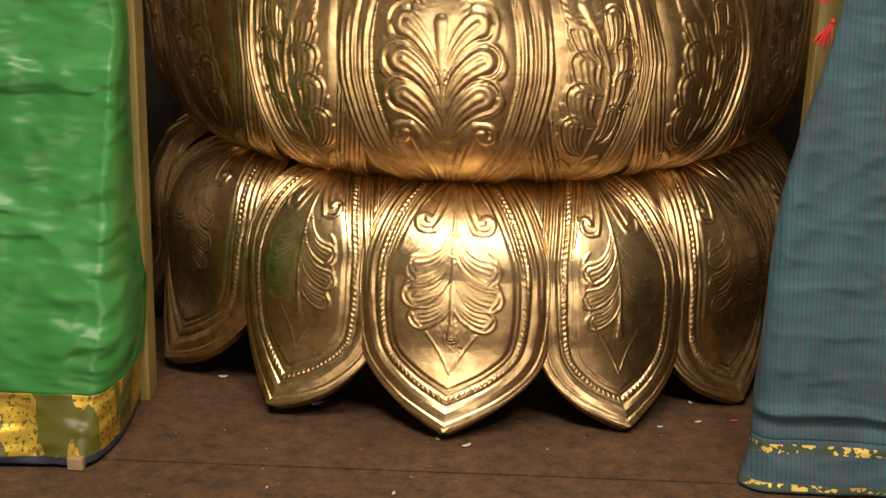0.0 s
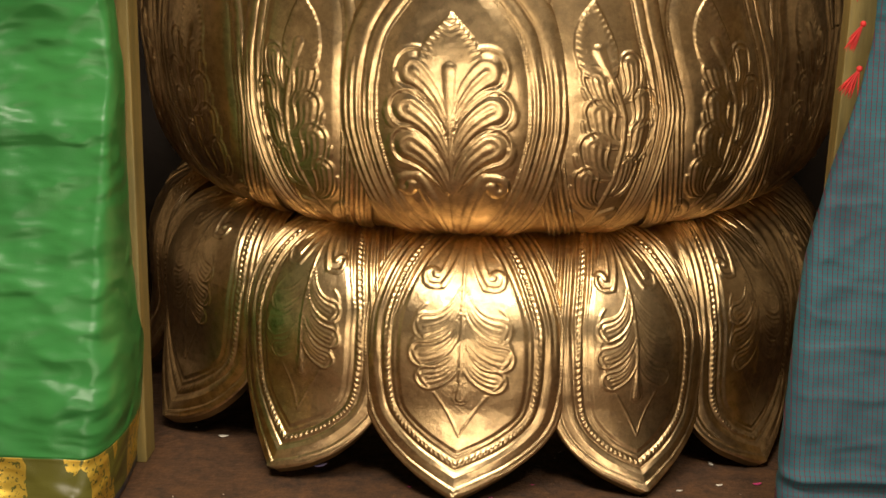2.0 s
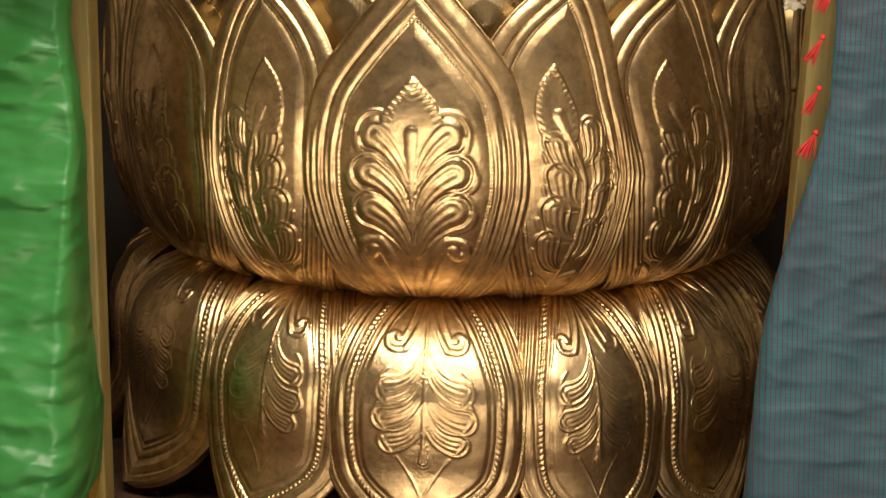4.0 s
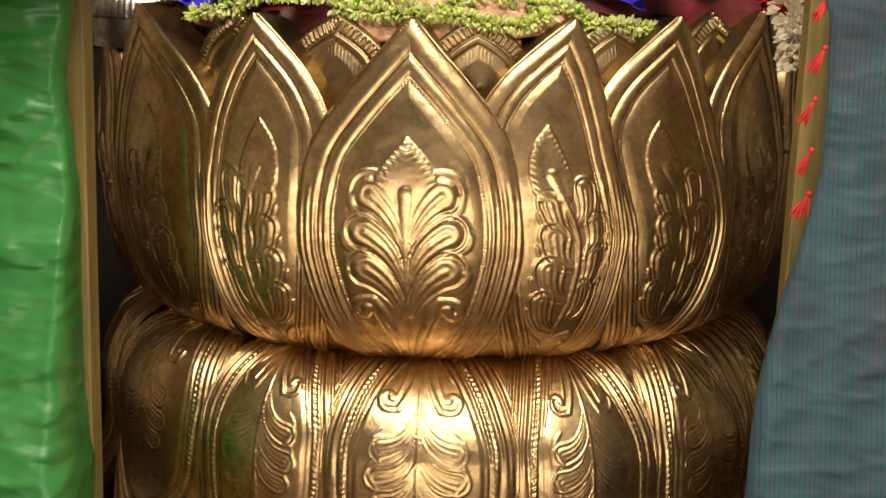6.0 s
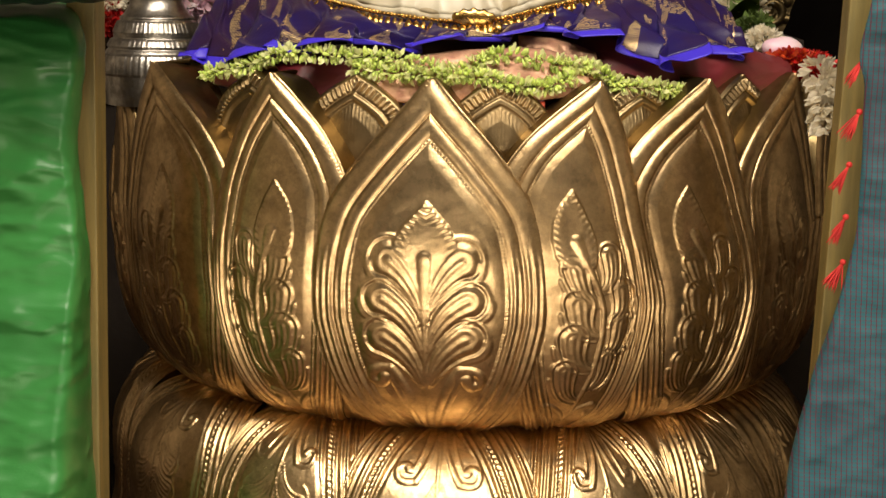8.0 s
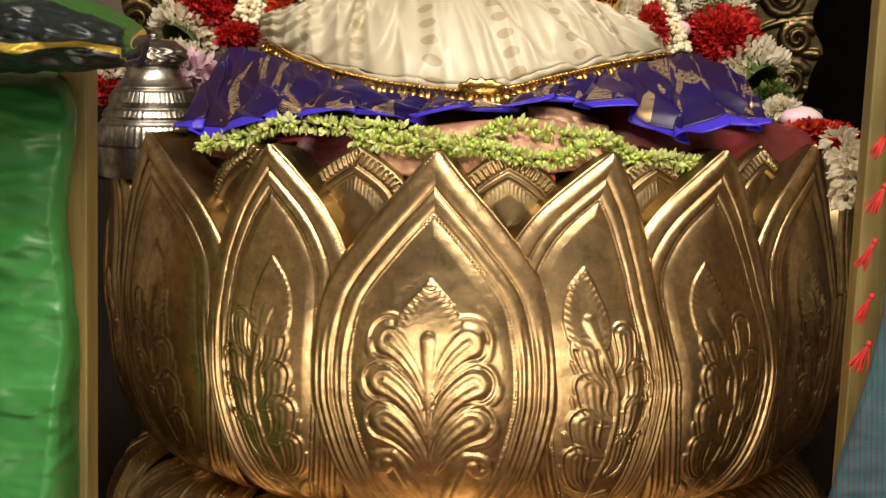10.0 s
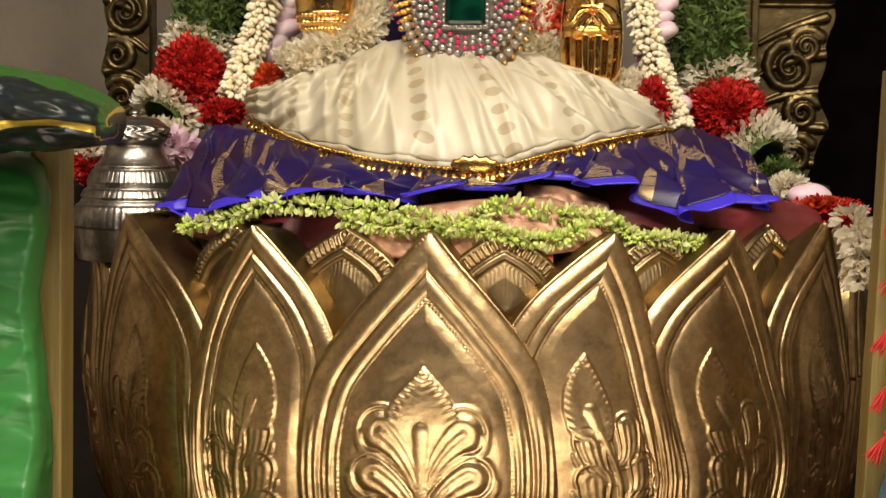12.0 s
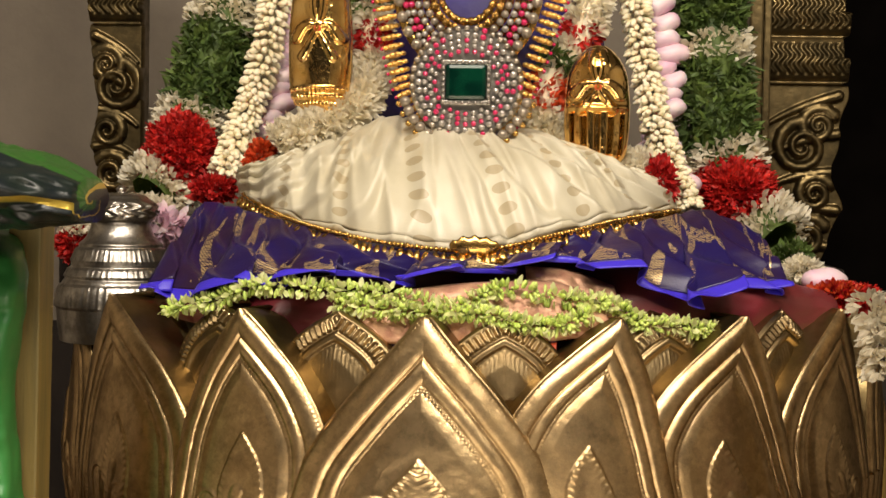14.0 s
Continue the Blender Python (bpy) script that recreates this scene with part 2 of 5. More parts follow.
def vine(X, Y, y0, y1, half, m):
    """A wavy stem with teardrop leaves on both sides and a toothed leaf at its top; m: which way the stem bows."""
    L = y1 - y0
    rib_v = np.array([0, 0.12, 0.28, 0.45, 0.60, 0.72, 0.80])
    rib_x = np.array([-0.42, -0.16, 0.12, 0.22, 0.12, -0.06, -0.20]) * m * half

    def rib(q):
        return float(bend(np.array([q]), list(zip(rib_v, rib_x)))[0]), y0 + q * L

    h = np.zeros_like(X)
    for side in (-1, 1):
        out = side * half
        for k, q in enumerate((0.13, 0.27, 0.41, 0.55)):
            q = q + (0.055 if side * m > 0 else 0.0)
            x, y = rib(q)
            big = (0.80, 1.0, 1.0, 0.86)[k] * (0.92 if side * m > 0 else 1.12)
            end = (x + 0.60 * big * out, y + 0.140 * L)
            h = np.maximum(h, frond(X, Y, [(x, y), (x + 0.60 * big * out, y + 0.005 * L), end], 0.05 * half, 0.31 * big * half, 0.0062, 0.0010, 0.0064))
            # the lip under each leaf
            h = np.maximum(h, frond(X, Y, [(x + 0.45 * out, y - 0.005 * L), (x + 0.98 * big * out, y + 0.02 * L), (x + 1.02 * big * out, y + 0.10 * L)], 0.04 * half, 0.07 * half, 0.0048))
        # scrolls at the foot
        x, y = rib(0.02)
        h = np.maximum(h, frond(X, Y, [(x, y), (x + 0.15 * out, y + 0.07 * L), (x + 0.66 * out, y + 0.085 * L)], 0.05 * half, 0.10 * half, 0.007))
        h = np.maximum(h, frond(X, Y, [(x + 0.66 * out, y + 0.085 * L), (x + 0.98 * out, y + 0.05 * L), (x + 0.62 * out, y + 0.03 * L)], 0.10 * half, 0.13 * half, 0.0075))
    pts = [rib(q) for q in np.linspace(0, 0.80, 14)]
    h = np.maximum(h, frond(X, Y, pts, 0.05 * half, 0.085 * half, 0.0085))
    bud = pts[-1]
    h = np.maximum(h, frond(X, Y, [rib(0.62), rib(0.72), bud], 0.06 * half, 0.20 * half, 0.0095, 0, 0.004))
    # the toothed leaf, its tip bent aside
    q = np.clip((Y - (y0 + 0.70 * L)) / (0.30 * L), 0, 1)
    cx = bud[0] + m * half * (-0.08 + 0.02 * q + 0.34 * np.clip(q - 0.6, 0, 1) ** 1.4)
    W = half * np.interp(q, [0, 0.15, 0.35, 0.55, 0.75, 0.90, 1], [0.44, 0.56, 0.58, 0.50, 0.34, 0.15, 0.02]) + 1e-5
    x = np.abs(X - cx)
    inside = (Y > y0 + 0.70 * L) & (Y < y1) & (x < W)
    depth = np.minimum((W - x) / (0.24 * half), (y1 - Y) / (0.08 * L))
    teeth = np.cos((Y - 0.5 * x) * 2 * math.pi / 0.0105)
    leaf = 0.0062 * np.clip(depth / 0.2, 0, 1) ** 0.5 + 0.0013 * teeth * np.exp(-((depth - 0.4) / 0.3) ** 2) - 0.0018 * np.clip(depth - 0.8, 0, 1)
    return np.maximum(h, leaf * inside)


def low_spray(X, Y, y0, y1, half, bold):
    """A shallow chased spray for a lower petal: two stems with scrolls, scalloped lobes that hang, a dotted bud and a point."""
    L = y1 - y0
    h = np.zeros_like(X)
    for side in (-1, 1):
        o = side * half
        b = bold if side > 0 else 2 - bold
        for k, (q, reach) in enumerate(((0.33, 0.74), (0.47, 0.80), (0.60, 0.66))):
            root = (0.03 * o, y0 + (q - 0.17) * L)
            h = np.maximum(h, b * frond(X, Y, [root, (0.12 * o, y0 + (q + 0.01) * L), (reach * o, y0 + (q + 0.035) * L)], 0.03 * half, 0.20 * half, 0.0022, 0.0008, 0.0040))
            h = np.maximum(h, b * frond(X, Y, [(reach * o, y0 + (q - 0.075) * L), ((reach + 0.36) * o, y0 + (q - 0.01) * L), (reach * o, y0 + (q + 0.085) * L)], 0.035 * half, 0.035 * half, 0.0034))
        h = np.maximum(h, b * frond(X, Y, [(0.06 * o, y0 - 0.20 * L), (0.10 * o, y0 + 0.02 * L), (0.42 * o, y0 + 0.15 * L)], 0.03 * half, 0.07 * half, 0.0050))
        h = np.maximum(h, b * frond(X, Y, [(0.42 * o, y0 + 0.15 * L), (0.86 * o, y0 + 0.18 * L), (0.80 * o, y0 + 0.08 * L)], 0.07 * half, 0.06 * half, 0.0052))
        h = np.maximum(h, b * frond(X, Y, [(0.80 * o, y0 + 0.08 * L), (0.62 * o, y0 + 0.04 * L), (0.56 * o, y0 + 0.09 * L)], 0.06 * half, 0.09 * half, 0.0055))
        h = np.maximum(h, frond(X, Y, [(0.22 * o, y0 - 0.22 * L), (0.30 * o, y0 - 0.02 * L), (0.50 * o, y0 + 0.10 * L)], 0.02 * half, 0.04 * half, 0.0034))
        h = np.maximum(h, frond(X, Y, [(0.52 * o, y0 + 0.72 * L), (0.22 * o, y0 + 0.84 * L), (0, y1)], 0.03 * half, 0.02 * half, 0.0030))
    h = np.maximum(h, frond(X, Y, [(0, y0 - 0.2 * L), (0, y0 + 0.3 * L), (0, y0 + 0.66 * L)], 0.03 * half, 0.05 * half, 0.0046))
    h = np.maximum(h, frond(X, Y, [(0, y0 + 0.62 * L), (0, y0 + 0.68 * L), (0, y0 + 0.74 * L)], 0.04 * half, 0.12 * half, 0.0050, 0.0012, 0.002))
    dots = np.cos(X * 2 * math.pi / 0.010) * np.cos(Y * 2 * math.pi / 0.010)
    return h + 0.0012 * np.clip(dots - 0.4, 0, 1) * ((np.abs(X) < 0.20 * half) & (Y > y0 + 0.74 * L) & (Y < y0 + 0.84 * L))


OUTLINES = {
    "bowl": [(0, 0.50), (0.15, 0.68), (0.30, 0.88), (0.45, 0.99), (0.52, 1.0), (0.62, 0.965), (0.735, 0.85), (0.85, 0.54), (0.94, 0.24), (1, 0.05)],
    "side": [(0, 0.50), (0.15, 0.68), (0.30, 0.88), (0.45, 0.99), (0.52, 1.0), (0.62, 1.0), (0.735, 0.96), (0.80, 0.87), (0.88, 0.65), (0.95, 0.33), (1, 0.05)],
    "base": [(0, 0.60), (0.2, 0.84), (0.4, 0.985), (0.5, 1.0), (0.62, 0.995), (0.74, 0.935), (0.82, 0.79), (0.90, 0.52), (0.96, 0.24), (1, 0.03)],
    "inner": [(0, 1.0), (0.35, 1.0), (0.58, 0.94), (0.77, 0.73), (0.90, 0.42), (1, 0.06)],
}


def bend(v, pts):
    """A smooth line through the given points."""
    q, _ = smooth_profile(pts, 200)
    return np.interp(v, q[:, 0], q[:, 1])


def petal(name, parent, lo, hi, axis, tip_axis, prof, notch, style, fine, proud=0.0, swing=(1.0, 1.0), bow=0.0, label=""):
    """One petal of beaten brass: angles in degrees from the front, prof from the foot to the point."""
    nu, nv = (25, 60) if not fine else (70, 120) if style == "inner" else (170, 380)
    p, arc = smooth_profile(prof, nv)
    v = np.linspace(0, 1, nv)
    total = arc[-1]
    n2 = np.gradient(p, axis=0)
    n2 /= np.linalg.norm(n2, axis=1)[:, None]
    nr, nz = (n2[:, 1], -n2[:, 0]) if style != "base" else (-n2[:, 1], n2[:, 0])
    w = bend(v, OUTLINES["side" if style == "bowl" and abs(axis) > 10 else style])
    w = np.clip(w, 0.035, 1)
    s = np.linspace(-1, 1, nu)[:, None]
    high = v > (0.52 if style == "bowl" else 0.5)
    w = np.where(s < 0, np.where(high, w ** swing[0], w), np.where(high, w ** swing[1], w))
    ax = axis + (tip_axis - axis) * np.clip((v - 0.45) / 0.55, 0, 1) ** 1.3
    ax = ax + bow * np.sin(np.clip((v - 0.5) / 0.5, 0, 1) ** 1.1 * math.pi) ** 1.2
    half = np.where(s < 0, axis - lo, hi - axis) * np.ones_like(v)
    ang = np.radians(ax + s * w * half)
    wide = np.radians(half) * p[:, 0]
    X = s * w * wide
    Y = np.broadcast_to(p[:, 1] if style != "base" else arc, X.shape)
    # distance from the petal's own outline
    fine_v = np.linspace(0, 1, 700 if fine else 160)
    d = np.full(X.shape, 9.0)
    along = np.zeros(X.shape)
    grow = np.interp(fine_v, v, arc)
    for side in (0, nu - 1):
        ox = np.interp(fine_v, v, X[side])
        run = np.concatenate([[0], np.cumsum(np.hypot(np.diff(ox), np.diff(grow)))])
        for j in range(nv):
            near = np.nonzero(np.abs(grow - arc[j]) < 0.13)[0]
            dist = (X[:, j][:, None] - ox[near][None, :]) ** 2 + (arc[j] - grow[near])[None, :] ** 2
            best = dist.argmin(1)
            r = np.sqrt(dist[np.arange(nu), best])
            along[:, j] = np.where(r < d[:, j], run[near[best]], along[:, j])
            d[:, j] = np.minimum(d[:, j], r)
    k = np.clip((hi - lo) / 24.0, 0.72, 1.1)
    if style == "inner":
        h = np.interp(d, [0, 0.004, 0.008, 0.022, 0.026, 0.030, 0.036, 0.040, 0.060], [0, 0.004, 0.003, 0.006, 0.001, 0.006, 0.006, 0.001, 0.006])
        rib = np.cos(along * 2 * math.pi / 0.0095)
        h = h + 0.0036 * rib * ((d > 0.007) & (d < 0.023))
        h = h + 0.0010 * np.cos(X * 2 * math.pi / 0.006) * (d > 0.044)
    elif style == "base":
        h = np.interp(d / k, [0, 0.003, 0.007, 0.011, 0.015, 0.019, 0.028, 0.036, 0.040, 0.045, 0.050, 0.055, 0.060, 0.064, 0.070],
                      [0, 0.005, 0.004, 0.006, 0.002, 0.005, 0.009, 0.006, 0.001, 0.008, 0.008, 0.001, 0.005, 0.004, 0.009])
        side = np.exp(-((d / k - 0.0475) / 0.004) ** 2)
        h = h + 0.0020 * np.cos((along + 0.7 * d) * 2 * math.pi / 0.0115) * side
        h = h + 0.0009 * np.cos(along * 2 * math.pi / 0.0062) * np.exp(-((d / k - 0.0115) / 0.0025) ** 2)
    else:
        def roll(at, wide):
            return np.sqrt(np.clip(1 - ((d / k - at) / wide) ** 2, 0, 1))

        h = 0.0105 * roll(0.019, 0.0165) + 0.0085 * roll(0.047, 0.0100) + 0.0030 * roll(0.0595, 0.0025) + 0.0080 * np.clip((d / k - 0.062) / 0.016, 0, 1) ** 0.6
        h = h + 0.0010 * np.cos(along * 2 * math.pi / 0.0064) * (np.exp(-((d / k - 0.0060) / 0.0022) ** 2) + 1.5 * np.exp(-((d / k - 0.0595) / 0.0024) ** 2))
    bulge = {"base": 0.020, "inner": 0.008, "bowl": 0.014}[style] * (1 - np.abs(s) ** 2.2) * np.clip((v - (0.16 if style == 'bowl' else 0.08)) / 0.4, 0, 1) ** 1.3 * (1 - 0.7 * v ** 4)
    if style != "inner":
        fade = np.clip(v / 0.10, 0.25, 1)
        h = h * fade * (0.50 if style == 'bowl' else 0.46)
        mid = np.argmin(np.abs(v - 0.5))
        left, right = -X[0], X[-1]
        room = float(np.clip(0.5 * (left[mid] + right[mid]) - 0.062 * k, 0.034, 0.086 if abs(axis) < 10 or style == 'base' else 0.054))
        shift = 0.5 * (right - left) * (0.85 if style == 'base' else 0.3)
        clear = np.clip((d / k - (0.050 if style == 'base' or abs(axis) < 10 else 0.034)) / 0.012, 0, 1)
        if style == "bowl":
            if abs(axis) < 10:
                spray = ornament(X - shift, Y, 0.445, 0.832, room * 1.06, 0.0, 0.0, False)
            else:
                spray = vine(X - shift, Y, 0.455, 0.852, 0.061, math.copysign(1.0, axis))
            h = h + spray * fade * (0.56 if abs(axis) < 10 else 0.44) * np.maximum(clear, v < 0.12)
            h = h + 0.0016 * np.cos(d / k * 2 * math.pi / 0.0098) * (d / k < 0.060) * np.clip((0.66 - v) / 0.12, 0, 1) * fade
        else:
            bold = 1.0 if abs(axis) < 10 else 1.0 - math.copysign(0.45, axis)
            h = h + low_spray(X - shift, Y, total * 0.26, total * 0.80, room * (0.95 if abs(axis) < 10 else 0.80), bold) * fade * 0.40 * np.maximum(clear, v < 0.2)
            h = h + 0.0016 * np.cos(d / k * 2 * math.pi / 0.0105) * (d / k < 0.085 - 0.09 * np.clip(v - 0.12, 0, 0.5)) * np.clip((0.58 - v) / 0.14, 0, 1) * fade
    lift = np.clip((v - 0.20) / 0.30, 0, 1) ** 1.2 * (1 - 0.75 * v ** 5)
    r = p[:, 0] + (h + bulge + proud * lift) * nr
    z = p[:, 1] + (h + bulge + proud * lift) * nz
    if style == "base":
        z = z - 0.042 * r * np.sin(ang) * np.clip((r - 0.52) / 0.14, 0, 1) * np.clip(z / 0.10, 0.35, 1)
    front = np.stack([r * np.sin(ang), -r * np.cos(ang), z], -1)
    # the rolled-back edge
    deep = {"base": 0.016, "inner": 0.048, "bowl": 0.066}[style]
    loop = [(0, j) for j in range(nv)] + [(i, nv - 1) for i in range(1, nu)] + [(nu - 1, j) for j in range(nv - 2, -1, -1)]
    edge = np.array([front[i, j] for i, j in loop])
    dirs = np.array([(-nr[j] * math.sin(ang[i, j]), nr[j] * math.cos(ang[i, j]), -nz[j] - (0.10 if style != "base" else 0)) for i, j in loop])
    spread = np.zeros_like(edge)
    if style != "base":
        for m, (i, j) in enumerate(loop):
            o = front[i, j] - (front[1, j] if i == 0 else front[nu - 2, j] if i == nu - 1 else front[i, j - 2])
            if j == nv - 1:
                o = front[i, j] - front[i, j - 2]
            o = o / (np.linalg.norm(o) + 1e-9)
            spread[m] = o * 0.015 * np.clip((v[j] - 0.62) / 0.08, 0, 1)
    verts = np.concatenate([front.reshape(-1, 3), edge, edge + dirs * deep + spread])
    nf, ne = nu * nv, len(loop)
    faces = grid_faces(nu, nv)
    if style == "base":
        faces = [f[::-1] for f in faces]
    rim = [(nf + i, nf + ne + i, nf + ne + i + 1, nf + i + 1) for i in range(ne - 1)]
    ob = mesh_object(name, verts, faces + rim, [dark_brass if style == 'inner' else brass, brass_edge], parent, label)
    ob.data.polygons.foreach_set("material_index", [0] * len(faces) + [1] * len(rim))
    return ob


BOWL = [(0.490, 0.429), (0.537, 0.427), (0.580, 0.437), (0.622, 0.464), (0.655, 0.504), (0.677, 0.557), (0.690, 0.620), (0.696, 0.690),
        (0.700, 0.755), (0.695, 0.815), (0.688, 0.880), (0.681, 0.950), (0.674, 1.017)]
BASE = [(0.490, 0.431), (0.540, 0.429), (0.594, 0.412), (0.640, 0.376), (0.670, 0.326), (0.684, 0.270), (0.686, 0.210), (0.686, 0.155), (0.696, 0.103),
        (0.718, 0.056), (0.752, 0.016)]


lotus = thing("lotus_pedestal", "double lotus pedestal of beaten polished brass standing on the floor", "pedestal")
known = [(-58.5, -30.5, -46.0, -51.5, -0.006, 2.0), (-34.5, -13.5, -25.5, -25.6, 0.004, 1.0), (-18.0, 12.8, -3.0, -2.75, 0.014, 0.0), (7.5, 28.0, 19.4, 19.5, 0.004, -2.8),
         (24.5, 47.9, 37.2, 36.6, -0.006, -3.8), (44.0, 68.0, 56.5, 57.2, -0.016, -3.2)]
rest = [(68 + 21.3 * k - 1, 68 + 21.3 * (k + 1) + 1, 68 + 21.3 * (k + 0.5), 68 + 21.3 * (k + 0.5), -0.016, 0.0) for k in range(11)]
for lo, hi, axis, tip, proud, bow in known + rest:
    petal("upper_petal", lotus, lo, hi, axis, tip, BOWL, 0.735, "bowl", -85 < (axis + 180) % 360 - 180 < 85, proud, (1, 1), bow)
known = [(-65.0, -33.0, -47.5, -51.5, 0.0, (1, 0.8)), (-36.5, -11.5, -26.5, -28.1, 0.005, (1.1, 0.75)), (-16.0, 13.8, -1.5, -1.9, 0.010, (1, 1)), (10.7, 35.6, 23.2, 23.8, 0.005, (0.9, 1)), (32.5, 58.5, 44.0, 43.8, 0.0, (0.8, 1))]
rest = [(57 + 21.6 * k - 2, 57 + 21.6 * (k + 1) + 2, 57 + 21.6 * (k + 0.5), 57 + 21.6 * (k + 0.5), -0.004, (1, 1)) for k in range(11)]
for lo, hi, axis, tip, proud, swing in known + rest:
    petal("lower_petal", lotus, lo, hi, axis, tip, BASE, 0.70, "base", -85 < (axis + 180) % 360 - 180 < 85, proud, swing)
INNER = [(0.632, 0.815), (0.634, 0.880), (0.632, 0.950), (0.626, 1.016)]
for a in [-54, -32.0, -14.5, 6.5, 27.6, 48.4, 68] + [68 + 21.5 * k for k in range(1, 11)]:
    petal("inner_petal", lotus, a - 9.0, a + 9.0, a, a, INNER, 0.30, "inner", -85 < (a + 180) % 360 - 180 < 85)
revolve("ribbed_shell", [(r - 0.004, z) for r, z in smooth_profile(BOWL[:9], 40)[0]], brass, lotus, "fluted shell between the petals", 720,
        lambda a, z: 0.0035 * np.cos(a * 120) * np.ones_like(z))
revolve("ribbed_foot", [(r - 0.006, z) for r, z in smooth_profile(BASE[:8], 40)[0]], brass, lotus, "fluted shell between the petals", 720,
        lambda a, z: 0.0035 * np.cos(a * 120) * np.ones_like(z))
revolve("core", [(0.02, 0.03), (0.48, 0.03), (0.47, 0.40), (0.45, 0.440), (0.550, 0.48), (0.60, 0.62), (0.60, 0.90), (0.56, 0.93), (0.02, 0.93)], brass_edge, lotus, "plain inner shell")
revolve("waist_band", [(0.44, 0.414), (0.518, 0.418), (0.527, 0.423), (0.529, 0.429), (0.523, 0.435), (0.44, 0.437)], brass, lotus, "soldered seam band")

# ---- room ----
def slab(name, lo, hi, mat, label, category, bevel=0.0):
    bm = bmesh.new()
    box(bm, lo, hi, bevel)
    return tagged(part(name, bm, mat, smooth=False), label, category, kind="structure")


slab("floor_edge", (-3.2, -1.45, -0.16), (3.2, -0.868, -0.0015), worn_floor, "worn brown stained floor strip with dirt", "floor")
slab("floor", (-3.2, -0.865, -0.16), (3.2, 2.4, 0.0), worn_floor, "worn brown stained floor with dirt and small scraps", "floor")
# out of view; made pale so its reflection lifts the lower bowl
slab("hall_floor", (-3.2, -4.3, -0.30), (3.2, -1.45, -0.14), bounce_stone, "unseen pale hall floor that reflects light into the brass", "floor")
# out of view; dark so the upper petals reflect no bright floor
slab("hall_floor_rear", (-3.2, -7.0, -0.30), (3.2, -4.303, -0.143), gloom_stone, "unseen dark rear floor that dims reflections in the upper petals", "floor")
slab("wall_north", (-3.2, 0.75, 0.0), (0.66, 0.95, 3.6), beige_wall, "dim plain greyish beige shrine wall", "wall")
slab("wall_recess", (-3.2, 2.4, 0.0), (3.2, 2.6, 3.6), unlit_black, "wall at the back of the shrine, coloured near black as unlit", "wall")
slab("wall_jamb", (1.75, 0.75, 0.0), (3.2, 0.95, 3.6), gloom_stone, "dark stone jamb of the shrine opening", "wall")
slab("wall_south", (-3.2, -7.2, 0.0), (3.2, -7.0, 3.6), gloom_stone, "dark stone hall wall", "wall")
# side walls out of view, made pale to fill the side petals
slab("wall_west", (-3.4, -7.0, 0.0), (-3.2, 2.4, 3.6), pale_fill, "unseen pale hall wall, soft fill for the brass", "wall")
slab("wall_east", (3.2, -7.0, 0.0), (3.4, 2.4, 3.6), pale_fill, "unseen pale hall wall, soft fill for the brass", "wall")
slab("ceiling", (-3.4, -7.2, 3.6), (3.4, 2.6, 3.8), hall_plaster, "dull plastered hall ceiling", "ceiling")

# ---- boards and draped cloths ----
bm = bmesh.new()
box(bm, (-0.592, -0.62, 0.0), (-0.546, -0.56, 1.145), 0.003)
for v in bm.verts:
    v.co.x -= 0.040 * (1 - 0.4 * v.co.z / 1.145)
tagged(part("board", bm, ply, smooth=False), "upright olive painted plywood board beside the lotus pedestal", "board", "side boards")
bm = bmesh.new()
box(bm, (0.604, -0.62, 0.0), (0.656, -0.56, 1.25), 0.003)
for v in bm.verts:
    v.co.x -= 0.034 * (1 - v.co.z / 1.25)
tagged(part("board", bm, ply, smooth=False), "upright olive painted plywood board beside the lotus pedestal", "board", "side boards")
bm = bmesh.new()
box(bm, (-0.655, -0.915, 0.0), (-0.628, -0.50, 0.022), 0.002)
tagged(part("wooden_foot", bm, raw_wood, smooth=False), "raw wooden foot batten under the green cloth", "batten")
# panels added behind the cloths: block the wall, reflect warmly in the side petals
bm = bmesh.new()
box(bm, (-1.22, -0.60, 0.024), (-0.640, -0.52, 1.10), 0.01)
tagged(part("added_backing", bm, ply, smooth=False), "olive panel added behind the green silk to warm the brass reflections", "screen")
bm = bmesh.new()
box(bm, (0.665, -0.60, 0.0), (1.22, -0.52, 1.05), 0.01)
tagged(part("added_backing", bm, ply, smooth=False), "olive panel added behind the checked cloth to warm the brass reflections", "screen")


def nodes_of(m):
    nt = m.node_tree
    return nt.nodes, nt.links, nt.nodes["Principled BSDF"]


def math_node(n, l, op, a, b=None, c=None):
    k = n.new("ShaderNodeMath")
    k.operation = op
    for i, x in enumerate((a, b, c)):
        if x is None:
            continue
        if isinstance(x, (int, float)):
            k.inputs[i].default_value = x
        else:
            l.new(x, k.inputs[i])
    return k.outputs[0]


def over(n, l, b, fac, colour):
    """Lays a colour over what the base colour is now, by a mask."""
    was = b.inputs["Base Color"].links[0].from_socket
    mix = n.new("ShaderNodeMix")
    mix.data_type = "RGBA"
    l.new(fac, mix.inputs[0])
    l.new(was, mix.inputs[6])
    mix.inputs[7].default_value = (*colour, 1)
    l.new(mix.outputs[2], b.inputs["Base Color"])


def axes(n, l):
    tc = n.new("ShaderNodeTexCoord")
    sep = n.new("ShaderNodeSeparateXYZ")
    l.new(tc.outputs["Object"], sep.inputs[0])
    return tc, sep.outputs[0], sep.outputs[1], sep.outputs[2]


